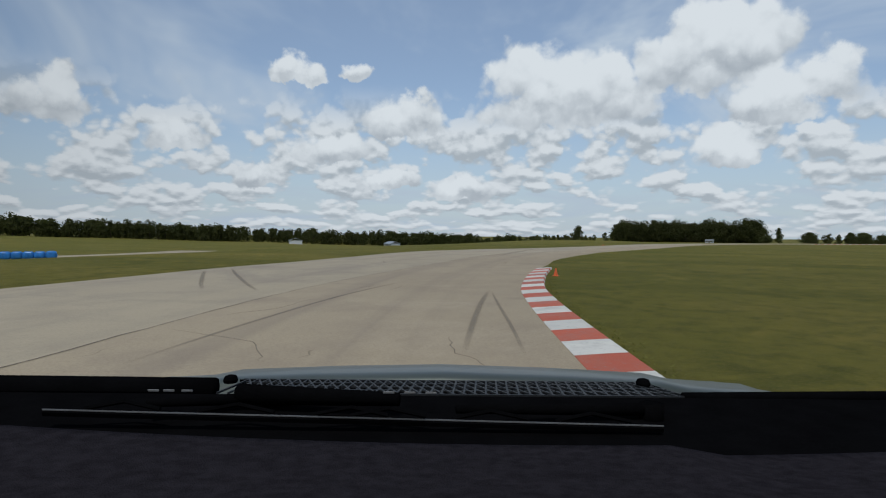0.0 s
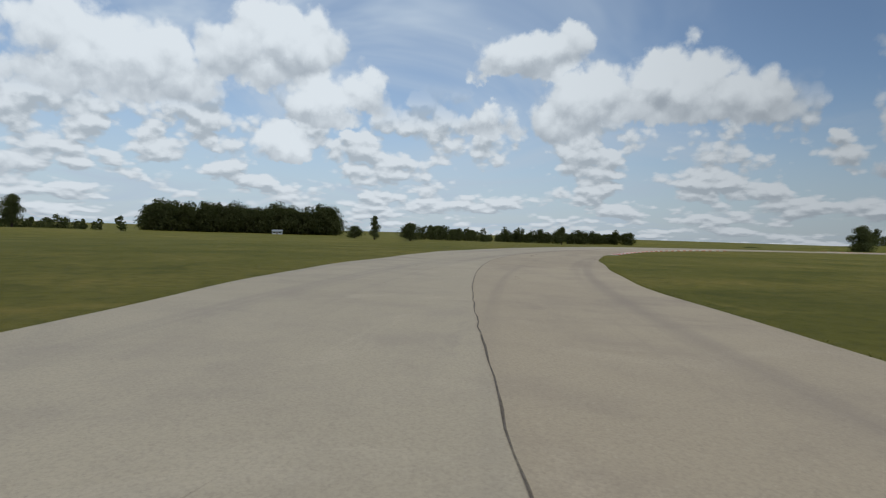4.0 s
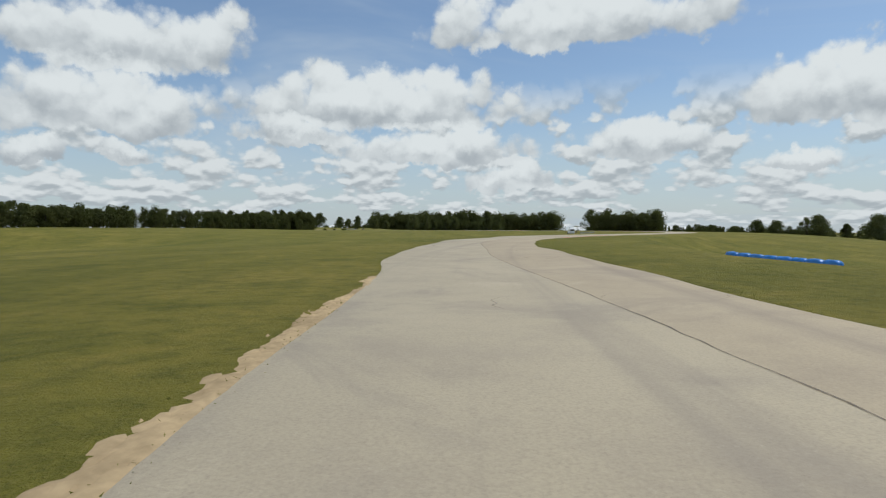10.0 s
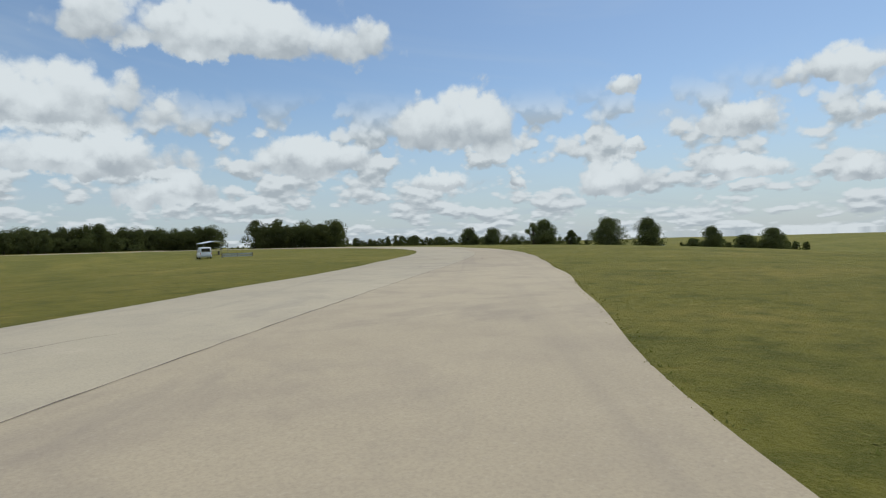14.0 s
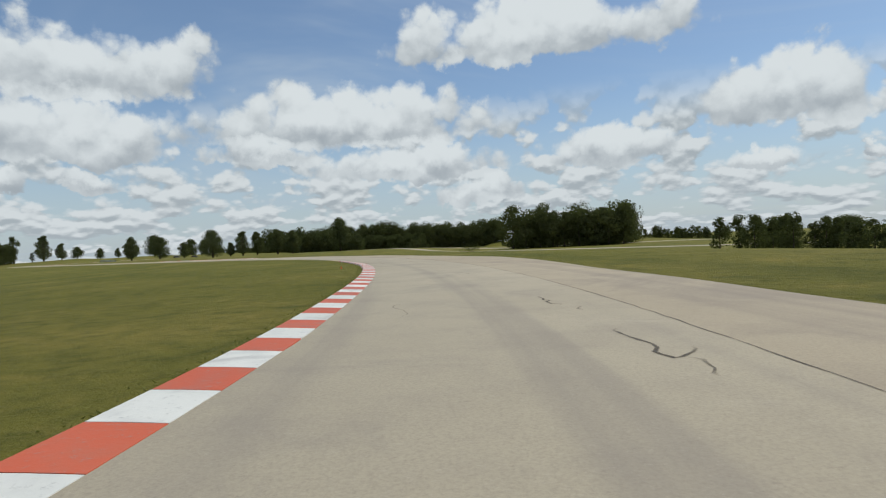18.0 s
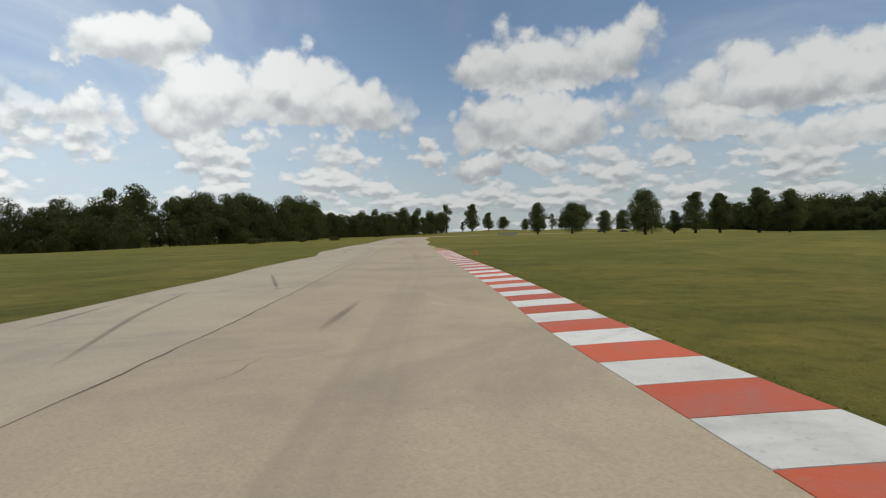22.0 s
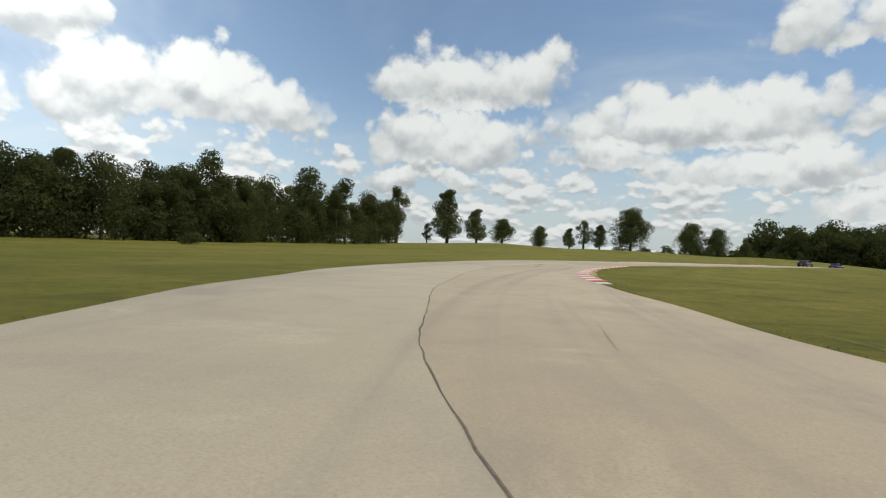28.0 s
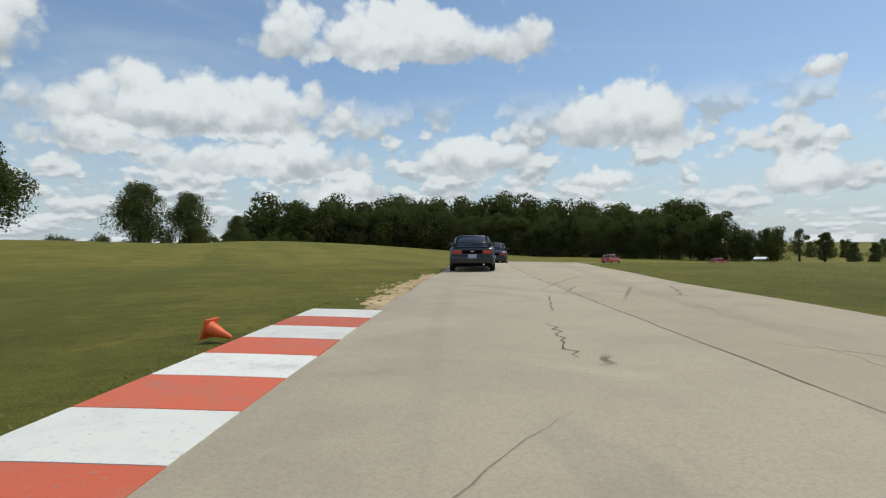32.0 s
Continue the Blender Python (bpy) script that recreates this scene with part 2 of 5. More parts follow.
def asphalt_material():
    m, g, b = material("worn_asphalt", 0.85, 0, 0.35)
    o = place(g)
    big = g.noise(o, 0.055, 5.0, 0.6)
    mid = g.noise(o, 0.7, 6.0, 0.65)
    grit = g.noise(o, 38.0, 4.0, 0.7)
    uv = g.add("ShaderNodeUVMap")
    uv.uv_map = "road"
    su = g.add("ShaderNodeSeparateXYZ")
    g.wire(uv.outputs[0], su.inputs[0])
    # lanes polished and darkened by tyres run along the road
    st = g.add("ShaderNodeCombineXYZ")
    g.wire(g.math("MULTIPLY", su.outputs[0], 0.9), st.inputs[0])
    g.wire(g.math("MULTIPLY", su.outputs[1], 0.012), st.inputs[1])
    lane = g.noise(st.outputs[0], 1.0, 4.0, 0.6)
    blot = g.noise(o, 0.22, 7.0, 0.7, distort=0.8)
    base = g.mix(g.span(big, 0.3, 0.7), (0.418, 0.347, 0.238, 1), (0.505, 0.424, 0.292, 1))
    base = g.mix(g.math("MULTIPLY", g.span(mid, 0.42, 0.72), 0.35), base, (0.296, 0.243, 0.190, 1))
    base = g.mix(g.math("MULTIPLY", g.span(blot, 0.52, 0.66), 0.42), base, (0.275, 0.231, 0.185, 1))
    base = g.mix(g.math("MULTIPLY", g.span(blot, 0.44, 0.32), 0.45), base, (0.561, 0.473, 0.335, 1))
    base = g.mix(g.math("MULTIPLY", g.span(lane, 0.5, 0.74), 0.5), base, (0.255, 0.214, 0.175, 1))
    base = g.mix(g.math("MULTIPLY", g.span(grit, 0.35, 0.8), 0.45), base, (0.260, 0.212, 0.160, 1))
    # the two strips of paving either side of the seam differ a little
    strip = g.add("ShaderNodeUVMap")
    strip.uv_map = "panel"
    half = g.add("ShaderNodeSeparateXYZ")
    g.wire(strip.outputs[0], half.inputs[0])
    base = g.mix(g.math("MULTIPLY", half.outputs[0], 0.45), base, (0.877, 0.808, 0.749, 1), "MULTIPLY")
    speck = g.noise(o, 22.0, 3.0, 0.8)
    base = g.mix(g.math("MULTIPLY", g.span(speck, 0.56, 0.74), 0.22), base, (0.173, 0.143, 0.112, 1))
    base = g.mix(g.math("MULTIPLY", g.span(speck, 0.44, 0.26), 0.16), base, (0.632, 0.542, 0.409, 1))
    g.wire(base, b.inputs["Base Color"])
    bumped(g, b, g.math("ADD", grit, g.math("MULTIPLY", mid, 1.5)), 0.35, 0.012)
    return m


def grass_material():
    m, g, b = material("mown_grass", 0.9, 0, 0.15)
    o = place(g)
    big = g.noise(o, 0.012, 4.0, 0.55)
    mid = g.noise(o, 0.11, 5.0, 0.6)
    fine = g.noise(o, 2.3, 6.0, 0.7)
    tiny = g.noise(o, 24.0, 4.0, 0.75)
    # faint mowing bands
    rot = g.add("ShaderNodeMapping")
    g.wire(o, rot.inputs[0])
    rot.inputs["Rotation"].default_value = (0, 0, 0.6)
    rot.inputs["Scale"].default_value = (0.22, 0.012, 1)
    band = g.noise(rot.outputs[0], 1.0, 3.0, 0.5)
    blot = g.noise(o, 0.45, 6.0, 0.68, distort=0.6)
    c = g.mix(g.span(big, 0.3, 0.7), (0.128, 0.126, 0.016, 1), (0.195, 0.169, 0.027, 1))
    c = g.mix(g.math("MULTIPLY", g.span(mid, 0.42, 0.72), 0.75), c, (0.275, 0.217, 0.046, 1))
    c = g.mix(g.math("MULTIPLY", g.span(band, 0.45, 0.68), 0.5), c, (0.084, 0.093, 0.011, 1))
    c = g.mix(g.math("MULTIPLY", g.span(blot, 0.5, 0.66), 0.6), c, (0.074, 0.083, 0.010, 1))
    c = g.mix(g.math("MULTIPLY", g.span(blot, 0.44, 0.33), 0.45), c, (0.301, 0.232, 0.052, 1))
    c = g.mix(g.math("MULTIPLY", g.span(fine, 0.4, 0.72), 0.65), c, (0.064, 0.074, 0.009, 1))
    c = g.mix(g.math("MULTIPLY", g.span(tiny, 0.45, 0.8), 0.6), c, (0.256, 0.214, 0.064, 1))
    g.wire(c, b.inputs["Base Color"])
    bumped(g, b, g.math("ADD", tiny, g.math("MULTIPLY", fine, 2.0)), 0.9, 0.06)
    return m


def paint_material(name, color, worn):
    m, g, b = material(name, 0.6, 0, 0.4)
    o = place(g)
    a = g.noise(o, 2.2, 6.0, 0.65)
    c = g.noise(o, 17.0, 5.0, 0.7)
    rnd = g.add("ShaderNodeObjectInfo").outputs["Random"]
    lite = tuple(v * 1.12 for v in color) + (1,)
    dark = tuple(v * 0.86 for v in color) + (1,)
    k = g.mix(rnd, dark, lite)
    k = g.mix(g.math("MULTIPLY", g.span(a, 0.45, 0.75), 0.45), k, worn)
    k = g.mix(g.math("MULTIPLY", g.span(c, 0.55, 0.75), 0.6), k, (0.30, 0.27, 0.23, 1))
    long_ = g.noise(o, 0.6, 4.0, 0.7, distort=1.0)
    k = g.mix(g.math("MULTIPLY", g.span(long_, 0.5, 0.7), 0.35), k, (0.24, 0.21, 0.18, 1))
    g.wire(k, b.inputs["Base Color"])
    bumped(g, b, c, 0.4, 0.01)
    return m


def leaf_material(name, dark, lite):
    m, g, b = material(name, 0.9, 0, 0.05)
    n = g.add("ShaderNodeNewGeometry")
    rnd = n.outputs["Random Per Island"]
    tone = g.noise(n.outputs["Position"], 0.35, 3.0)
    obj = g.add("ShaderNodeObjectInfo").outputs["Random"]
    f = g.math("ADD", g.math("MULTIPLY", rnd, 0.26), g.math("ADD", g.math("MULTIPLY", tone, 0.55), g.math("MULTIPLY", obj, 0.25)))
    tint = g.mix(f, dark + (1,), lite + (1,))
    g.wire(tint, b.inputs["Base Color"])
    thin = g.add("ShaderNodeBsdfTranslucent")
    g.wire(g.mix(0.5, tint, (0.10, 0.13, 0.02, 1)), thin.inputs[0])
    both = g.add("ShaderNodeMixShader")
    both.inputs[0].default_value = 0.5
    g.wire(b.outputs[0], both.inputs[1])
    g.wire(thin.outputs[0], both.inputs[2])
    out = [n for n in g.tree.nodes if n.bl_idname == "ShaderNodeOutputMaterial"][0]
    g.wire(both.outputs[0], out.inputs[0])
    return m


ASPHALT = asphalt_material()
GRASS = grass_material()
RED = paint_material("red_kerb_paint", (0.55, 0.105, 0.042), (0.44, 0.17, 0.10, 1))
WHITE = paint_material("white_kerb_paint", (0.72, 0.69, 0.61), (0.48, 0.46, 0.42, 1))
LEAF = leaf_material("leaves", (0.066, 0.076, 0.030), (0.170, 0.180, 0.078))
LEAF_DARK = leaf_material("dark_leaves", (0.047, 0.053, 0.021), (0.124, 0.130, 0.052))
BARK = plain("bark", (0.085, 0.068, 0.052), 0.9, 0, 0.35, 5.0, bump=0.6)
DIRT = plain("bare_earth", (0.42, 0.31, 0.18), 0.95, 0, 0.3, 0.9, bump=0.6)
ORANGE = plain("orange_plastic", (0.75, 0.13, 0.025), 0.5, 0, 0.12, 8.0)
BLUE = plain("blue_tarpaulin", (0.03, 0.19, 0.55), 0.35, 0, 0.3, 2.5, bump=0.5)
TYRE = plain("tyre_rubber", (0.022, 0.022, 0.023), 0.85, 0, 0.2, 12.0)
STEEL = plain("galvanised_steel", (0.50, 0.52, 0.54), 0.45, 0.6, 0.15, 4.0)
SHEET = plain("pale_roof_sheet", (0.66, 0.68, 0.70), 0.5, 0.0, 0.12, 2.0)
WOOD = plain("grey_timber", (0.25, 0.22, 0.18), 0.85, 0, 0.25, 6.0)
CAR_DARK = plain("dark_green_car_paint", (0.008, 0.012, 0.0115), 0.3, 0.0, 0.08, 3.0, coat=0.35)
CAR_BLACK = plain("black_car_paint", (0.008, 0.008, 0.010), 0.3, 0.0, 0.08, 3.0, coat=0.35)
CAR_RED = plain("red_car_paint", (0.38, 0.035, 0.018), 0.35, 0.0, 0.1, 3.0, coat=0.7)
CAR_WHITE = plain("white_car_paint", (0.75, 0.75, 0.74), 0.35, 0.0, 0.06, 3.0, coat=0.5)
CAR_SILVER = plain("silver_green_car_paint", (0.085, 0.10, 0.09), 0.42, 0.4, 0.06, 3.0, coat=0.15)
GLASS_DARK = plain("dark_window_glass", (0.012, 0.014, 0.016), 0.06, 0.0, 0.05, 2.0, coat=0.5)
LAMP_RED = plain("red_lamp_lens", (0.42, 0.03, 0.015), 0.18, 0.0, 0.2, 14.0, coat=0.6)
CHROME = plain("chrome", (0.7, 0.7, 0.7), 0.15, 1.0, 0.05, 8.0)
BLACK = plain("black_plastic", (0.0042, 0.0042, 0.0046), 0.8, 0.0, 0.2, 20.0, bump=0.1)
DASH = plain("grained_dashboard_vinyl", (0.025, 0.0225, 0.0265), 0.85, 0.0, 0.3, 60.0, bump=0.5)
PLATE = plain("number_plate", (0.35, 0.38, 0.50), 0.5, 0, 0.1, 20.0)

# ---- the lie of the land ----
# loose trees: x, y, foot, height, width
TREES_SOUTH = [
    (-262, 27.2, -1.3, 7.1, 4), (-260, 37.2, -1.5, 5.1, 8.1), (-362.9, 77.7, -2.5, 6.4, 7.7),
    (-360.3, 85.7, -2.1, 5.4, 15.5), (-282.6, 24.8, -1.5, 4, 6.5), (-212.4, -42.5, -0.1, 5.4, 4.6),
    (-349.5, 72.8, -2.5, 6.8, 10.2), (-330.9, 64.1, -2.3, 6.6, 5.4), (-366, 89, -2.4, 5.2, 6.9),
    (-364.1, 95.2, -2.5, 5.5, 7.8), (-371.2, 105.6, -2.8, 3.3, 8.3), (-290.5, 103.5, -1.8, 6.6, 5.2),
    (-254.6, 208.1, -4.2, 12.8, 11), (-371.8, 278.1, -4.3, 2.9, 16.1),
]
TREES_EAST = [
    (-18.1, 393.7, -3.4, 6.1, 8.8), (-10.3, 388.6, -3.7, 5.8, 10.6), (-12.5, 367.7, -4.4, 9.1, 8.8),
    (-10.3, 357.9, -4.7, 8.9, 9.1), (-5.6, 353.5, -5.1, 5.4, 5.4), (-6.9, 337.6, -5.1, 10.8, 11),
    (2.7, 335.5, -5.4, 8.4, 5.6), (4.7, 322.5, -5.5, 11.5, 12.5), (10.5, 313.1, -5.5, 11.1, 10.7),
    (17.9, 298, -5.4, 8.1, 7.7), (21.2, 305.2, -5.7, 4.8, 6.4), (31.6, 295.5, -6.1, 6, 8.8),
    (33.8, 288.8, -6.2, 7.8, 9.7), (-12.2, 337.4, -3.5, 9.8, 5.4),
]
TREES_MIDDLE = [
    (-207.3, 591.5, 0.3, 11.3, 8.5), (-194.4, 592.1, 0.1, 10.6, 11.5), (-184.5, 596.3, 0, 7.8, 6.9),
    (-162.3, 567.2, -0.5, 12.3, 12), (-156.4, 574.3, -0.4, 6.7, 4.7), (-151.2, 575.8, -0.2, 11.7, 7.8),
    (-146.1, 582.2, -0.4, 11.5, 7.2), (-136, 579.2, -0.5, 12.4, 8.8), (-129.2, 580.3, -0.7, 11.2, 8.4),
    (-105.2, 562.4, -0.5, 15, 12.7), (-97.7, 562.5, -0.5, 7.7, 8.3),
]
TREES_NORTH = [
    (-325, 698.6, 1.6, 18.6, 10.6), (-320, 709.7, 1.9, 6.8, 4.1), (-312.9, 710, 2.3, 17.8, 10.9),
    (-307.6, 721.4, 2.8, 11.7, 8.7), (-301.4, 729.4, 3.2, 8.3, 9.3), (-292.3, 743.1, 1.4, 8.1, 7.3),
    (-284.2, 752.7, 2.1, 7.7, 5.4), (-280.2, 757.8, 2.4, 11, 7.1), (-275.2, 762, 2.4, 9.4, 6.3),
    (-265.6, 772, 2.4, 16, 16.5), (-246, 797.9, 1.3, 13.3, 13.2), (-236.2, 798.1, 1.0, 11.4, 10.5),
    (-226.3, 795.4, 2.1, 5.7, 6.1), (-64.4, 778, -6.4, 9.1, 6.6), (-77.1, 761.2, -6.3, 6.1, 4.7),
    (-74.8, 757.7, -6.3, 6, 4.3), (-56.3, 792.2, -6.5, 10.9, 6.5),
]
# belts of wood: two ends with their foot, height, depth, number of trees
WOODS_SOUTH = [
    (-148.1, -317.1, 0, -229.1, -223.4, -3, 9, 25, 70), (-229.1, -223.4, -3, -279.5, -108.9, -6.1, 8, 22, 55),
    (-279.5, -108.9, -6.1, -334.4, -100, -2.9, 5.5, 14, 20), (-334.4, -107.4, -2.9, -307, -53.7, -1.7, 5, 14, 18), (-371, -52, -1.6, -372, 31, -1.6, 13, 30, 60),
    (-275.4, 39, -1, -295.3, 78.1, -1.7, 5, 10, 14), (-330.7, 97.6, -2, -330.5, 164.9, -2.2, 6, 12, 24),
    (-397.2, 122, -3, -381.1, 145.9, -2.3, 4.5, 12, 16), (-354.9, 142, -2.1, -338, 159.9, -1.5, 5, 14, 18),
    (-383.2, 110.2, -2.6, -353.9, 182.2, -0.1, 4.5, 12, 24),
]
WOODS_EAST = [
    (-274.4, 259.6, 1.6, -258, 324.6, 1.4, 7.2, 28, 54), (-258, 324.6, 1.4, -221.9, 402.3, 0.5, 7.6, 28, 46),
    (-222.3, 950.3, -2.8, 53.1, 933.1, -2, 29, 60, 70), (32.5, 855.8, -10, 73.8, 843.6, -9.3, 10, 20, 8),
    (-306.6, 958.4, -10, -210, 962.1, -11.2, 16, 30, 16), (-32.4, 540.4, -3.5, 14.3, 521, -3.5, 19, 30, 18),
    (58.5, 628.6, -2.2, 103.8, 605.2, -7.9, 6, 14, 14), (-36.4, 385.8, -2.4, 13.4, 336.3, -6.3, 6.6, 12, 40),
    (44.4, 324, -6.6, 52.9, 287.5, -7.4, 6, 10, 20), (48.3, 576.4, -2, 84.5, 568.3, -4.7, 6, 12, 12),
]
WOODS_NORTH = [
    (-275, 440, -3, -262, 474, -2, 13, 24, 24), (-262, 474, -2, -226, 480, -0.5, 13, 22, 24),
    (-224, 480, -0.5, -232, 501, 0, 11.5, 16, 14), (-232, 501, 0, -246, 524, 0.2, 12.5, 22, 18),
    (-246, 524, 0.2, -289, 560, 0.5, 12, 30, 30), (-289, 560, 0.5, -297, 612, 0.6, 10.5, 20, 42),
    (-297, 604, 0.6, -306, 648, 0.8, 12.5, 24, 24), (-306, 648, 0.8, -326, 700, 1, 14, 16, 14),
    (-205.3, 922.6, -1.8, -127.6, 903.7, -4.3, 19, 40, 44), (-127.6, 903.7, -4.3, -102.2, 864, -5.8, 18, 30, 24),
    (-102.2, 864, -5.8, -60.5, 817.2, -7.1, 17.5, 30, 38), (-60.5, 817.2, -7.1, -56.8, 800.9, -7.1, 12, 18, 10),
    (-223.4, 941.1, -0.2, -209.8, 930.6, -1.1, 6, 10, 6), (-254.4, 856.4, 1.2, -197.9, 885.2, -0.6, 6, 12, 14),
]

# the driven line, drawn on past both ends
LINE = [Vector((x, y)) for t, x, y, *rest in ROWS]


def along(points, step=1.0):
    """A smooth line through points, cut at even steps."""
    out = []
    n = len(points)
    for i in range(n - 1):
        a, b, c, d = (points[max(0, min(n - 1, j))] for j in (i - 1, i, i + 1, i + 2))
        for k in range(12):
            s = k / 12
            out.append(0.5 * (2 * b + (c - a) * s + (2 * a - 5 * b + 4 * c - d) * s * s + (3 * b - a - 3 * c + d) * s ** 3))
    out.append(points[-1])
    res, left = [out[0]], step
    for p, q in zip(out, out[1:]):
        gap = (q - p).length
        at_ = 0.0
        while gap - at_ >= left:
            at_ += left
            res.append(p + (q - p) * (at_ / gap))
            left = step
        left -= gap - at_
    return res


def extend(points, turns, step=1.0):
    """Go on from the end of the line: (degrees a metre, metres)."""
    way = (points[-1] - points[-2]).normalized()
    head = math.atan2(way.x, way.y)
    out = list(points)
    for rate, length in turns:
        for _ in range(int(length / step)):
            head += radians(rate) * step
            out.append(out[-1] + Vector((math.sin(head), math.cos(head))) * step)
    return out


TRACK = along(LINE)
before = extend(TRACK[1::-1], [(0.0, 20), (-0.5, 60)])[2:]
FIRST = len(before)
TRACK = before[::-1] + TRACK
TRACK = extend(TRACK, [(0.2, 55), (0.78, 75), (0.0, 170)])
STEP = 1.0
# distance from the start, left and right edge beside the driven line
LEFT = [
    (-80, 6.5), (0, 9.48), (9, 9.45), (24, 8.59), (37, 9.19), (40, 8.8), (44, 7.95), (56, 4.4), (58, 4), (68, 2.81), (77, 2.55), (86, 3.36),
    (103, 4.22), (126, 5.87), (139, 7.11), (154, 7.95), (167, 9.16), (174, 9.52), (180, 9.5), (186, 9.01), (201, 7.19), (220, 3.48), (227, 2.37),
    (240, 1.08), (248, 0.88), (274, 1.74), (285, 3.24), (304, 4.75), (317, 7.03), (326, 6.65), (329, 6.78), (338, 8.8), (342, 9.33), (344, 9.37),
    (347, 9.05), (356, 7.47)
]
LEFT += [
    (364, 6.98), (381, 5.29), (412, 3.83), (443, 3.05), (469, 1.76), (496, 0.75), (504, 0.87), (524, 1.69), (547, 3.59), (562, 5.16), (579, 6.2),
    (596, 6.57), (605, 6.28), (613, 6.95), (628, 6.2), (653, 4.11), (672, 3.38), (687, 2.49), (710, 1.87), (728, 1.98), (737, 2.73), (756, 4.87),
    (766, 6.64), (778, 8.31), (790, 8.92), (800, 9.7), (810, 9.89), (819, 9.53), (825, 8.79), (834, 6.87), (844, 4.01), (853, 2.65), (867, 1.63),
    (890, 0.79), (912, 0.6), (940, 2.5), (1150, 4.5)
]
RIGHT = [
    (-80, 4), (0, 1.07), (12, 0.82), (31, 1.64), (41, 2.56), (60, 5.04), (68, 5.69), (75, 5.87), (85, 5.61), (126, 3.22), (146, 1.81),
    (167, 0.93), (178, 1), (185, 1.29), (197, 2.32), (215, 4.65), (225, 5.7), (239, 6.21), (245, 5.95), (254, 5.11), (262, 5.25), (270, 4.69),
    (276, 4.66), (290, 4.13), (299, 2.86), (322, 1.22), (345, 0.76), (357, 1.23), (379, 3.08), (397, 3.92), (413, 4.18), (425, 3.69),
    (436, 4.53), (448, 4.63), (467, 5.87)
]
RIGHT += [
    (479, 6.08), (487, 7.14), (495, 7.68), (509, 6.54), (521, 6.48), (531, 5.29), (547, 4.58), (560, 2.41), (569, 1.91), (579, 1.08),
    (597, 0.65), (608, 0.9), (625, 1.9), (660, 4.91), (692, 6.96), (709, 8.57), (725, 9.55), (730, 9.34), (736, 8.43), (746, 7.43), (758, 4.91),
    (763, 4.46), (785, 1.62), (793, 1.24), (806, 1.26), (816, 1.61), (836, 4.22), (845, 4.92), (857, 6.25), (865, 6.02), (872, 6.18),
    (890, 5.65), (898, 5.4), (940, 5), (1150, 4.5)
]


def table(rows, s):
    for (a, u), (b, v) in zip(rows, rows[1:]):
        if s <= b:
            k = max(0.0, min(1.0, (s - a) / (b - a)))
            k = k * k * (3 - 2 * k) * 0.5 + k * 0.5
            return u + (v - u) * k
    return rows[-1][1]


def spot(s):
    """Place and direction of the driven line, s metres from the start."""
    f = max(1.0, min(len(TRACK) - 2.001, s / STEP + FIRST))
    i = int(f)
    p = TRACK[i].lerp(TRACK[i + 1], f - i)
    w = ((TRACK[i + 1] - TRACK[i - 1]).lerp(TRACK[i + 2] - TRACK[i], f - i)).normalized() if i + 2 < len(TRACK) else (TRACK[i + 1] - TRACK[i]).normalized()
    return p, w


def beside(s, off):
    """A place off metres to the right of the driven line."""
    p, w = spot(s)
    return Vector((p.x + w.y * off, p.y - w.x * off))


anchor = [(x, y, z) for x, y, z, h, w in TREES_SOUTH + TREES_EAST + TREES_MIDDLE + TREES_NORTH]
for x0, y0, z0, x1, y1, z1, h, d, n in WOODS_SOUTH + WOODS_EAST + WOODS_NORTH:
    anchor += [(x0, y0, z0), ((x0 + x1) / 2, (y0 + y1) / 2, (z0 + z1) / 2), (x1, y1, z1)]
# the land falls away to the east
anchor += [(130, 200, -11), (150, 320, -12), (200, 430, -14), (300, 330, -18), (260, 140, -16), (170, 620, -13), (400, 520, -21), (110, 800, -13), (10, 905, -11), (260, 900, -18), (420, 750, -22)]
ANCHOR = np.array(anchor)
ROADWAY = np.array([(p.x, p.y) for p in TRACK[FIRST - 60:FIRST + 890]])


DIPS = [(-127, 181, -2.6, 27), (-84, 430, -1.5, 33), (-113, 307, -0.5, 14), (-185, 735, -1.6, 32)]


def land(xs, ys):
    """Height of the ground: level along the track, and off it led by the feet of the trees."""
    xs, ys = np.asarray(xs, float), np.asarray(ys, float)
    num = np.zeros_like(xs)
    den = np.zeros_like(xs) + 1e-9
    for x, y, z in ANCHOR:
        w = 1 / ((xs - x) ** 2 + (ys - y) ** 2 + 60.0) ** 1.5
        num += w * z
        den += w
    h = num / den
    near = np.full(xs.shape, 1e9)
    for x, y in ROADWAY[::6]:
        near = np.minimum(near, (xs - x) ** 2 + (ys - y) ** 2)
    near = np.sqrt(near)
    k = np.clip((near - 13.0) / 70.0, 0, 1)
    k = k * k * (3 - 2 * k)
    far = np.clip((near - 900.0) / 900.0, 0, 1)
    h = h * k * (1 - far) - far * (4.0 + 40.0 * np.clip(xs / 1500.0, 0, 1))
    edge = np.clip((near - 10.7) / 8.0, 0, 1)
    edge = edge * edge * (3 - 2 * edge)
    for x, y, deep, wide in DIPS:
        h = h + deep * edge * np.exp(-((xs - x) ** 2 + (ys - y) ** 2) / (2 * wide * wide))
    return h


def ground_at(x, y):
    return float(land(np.array([x]), np.array([y]))[0])


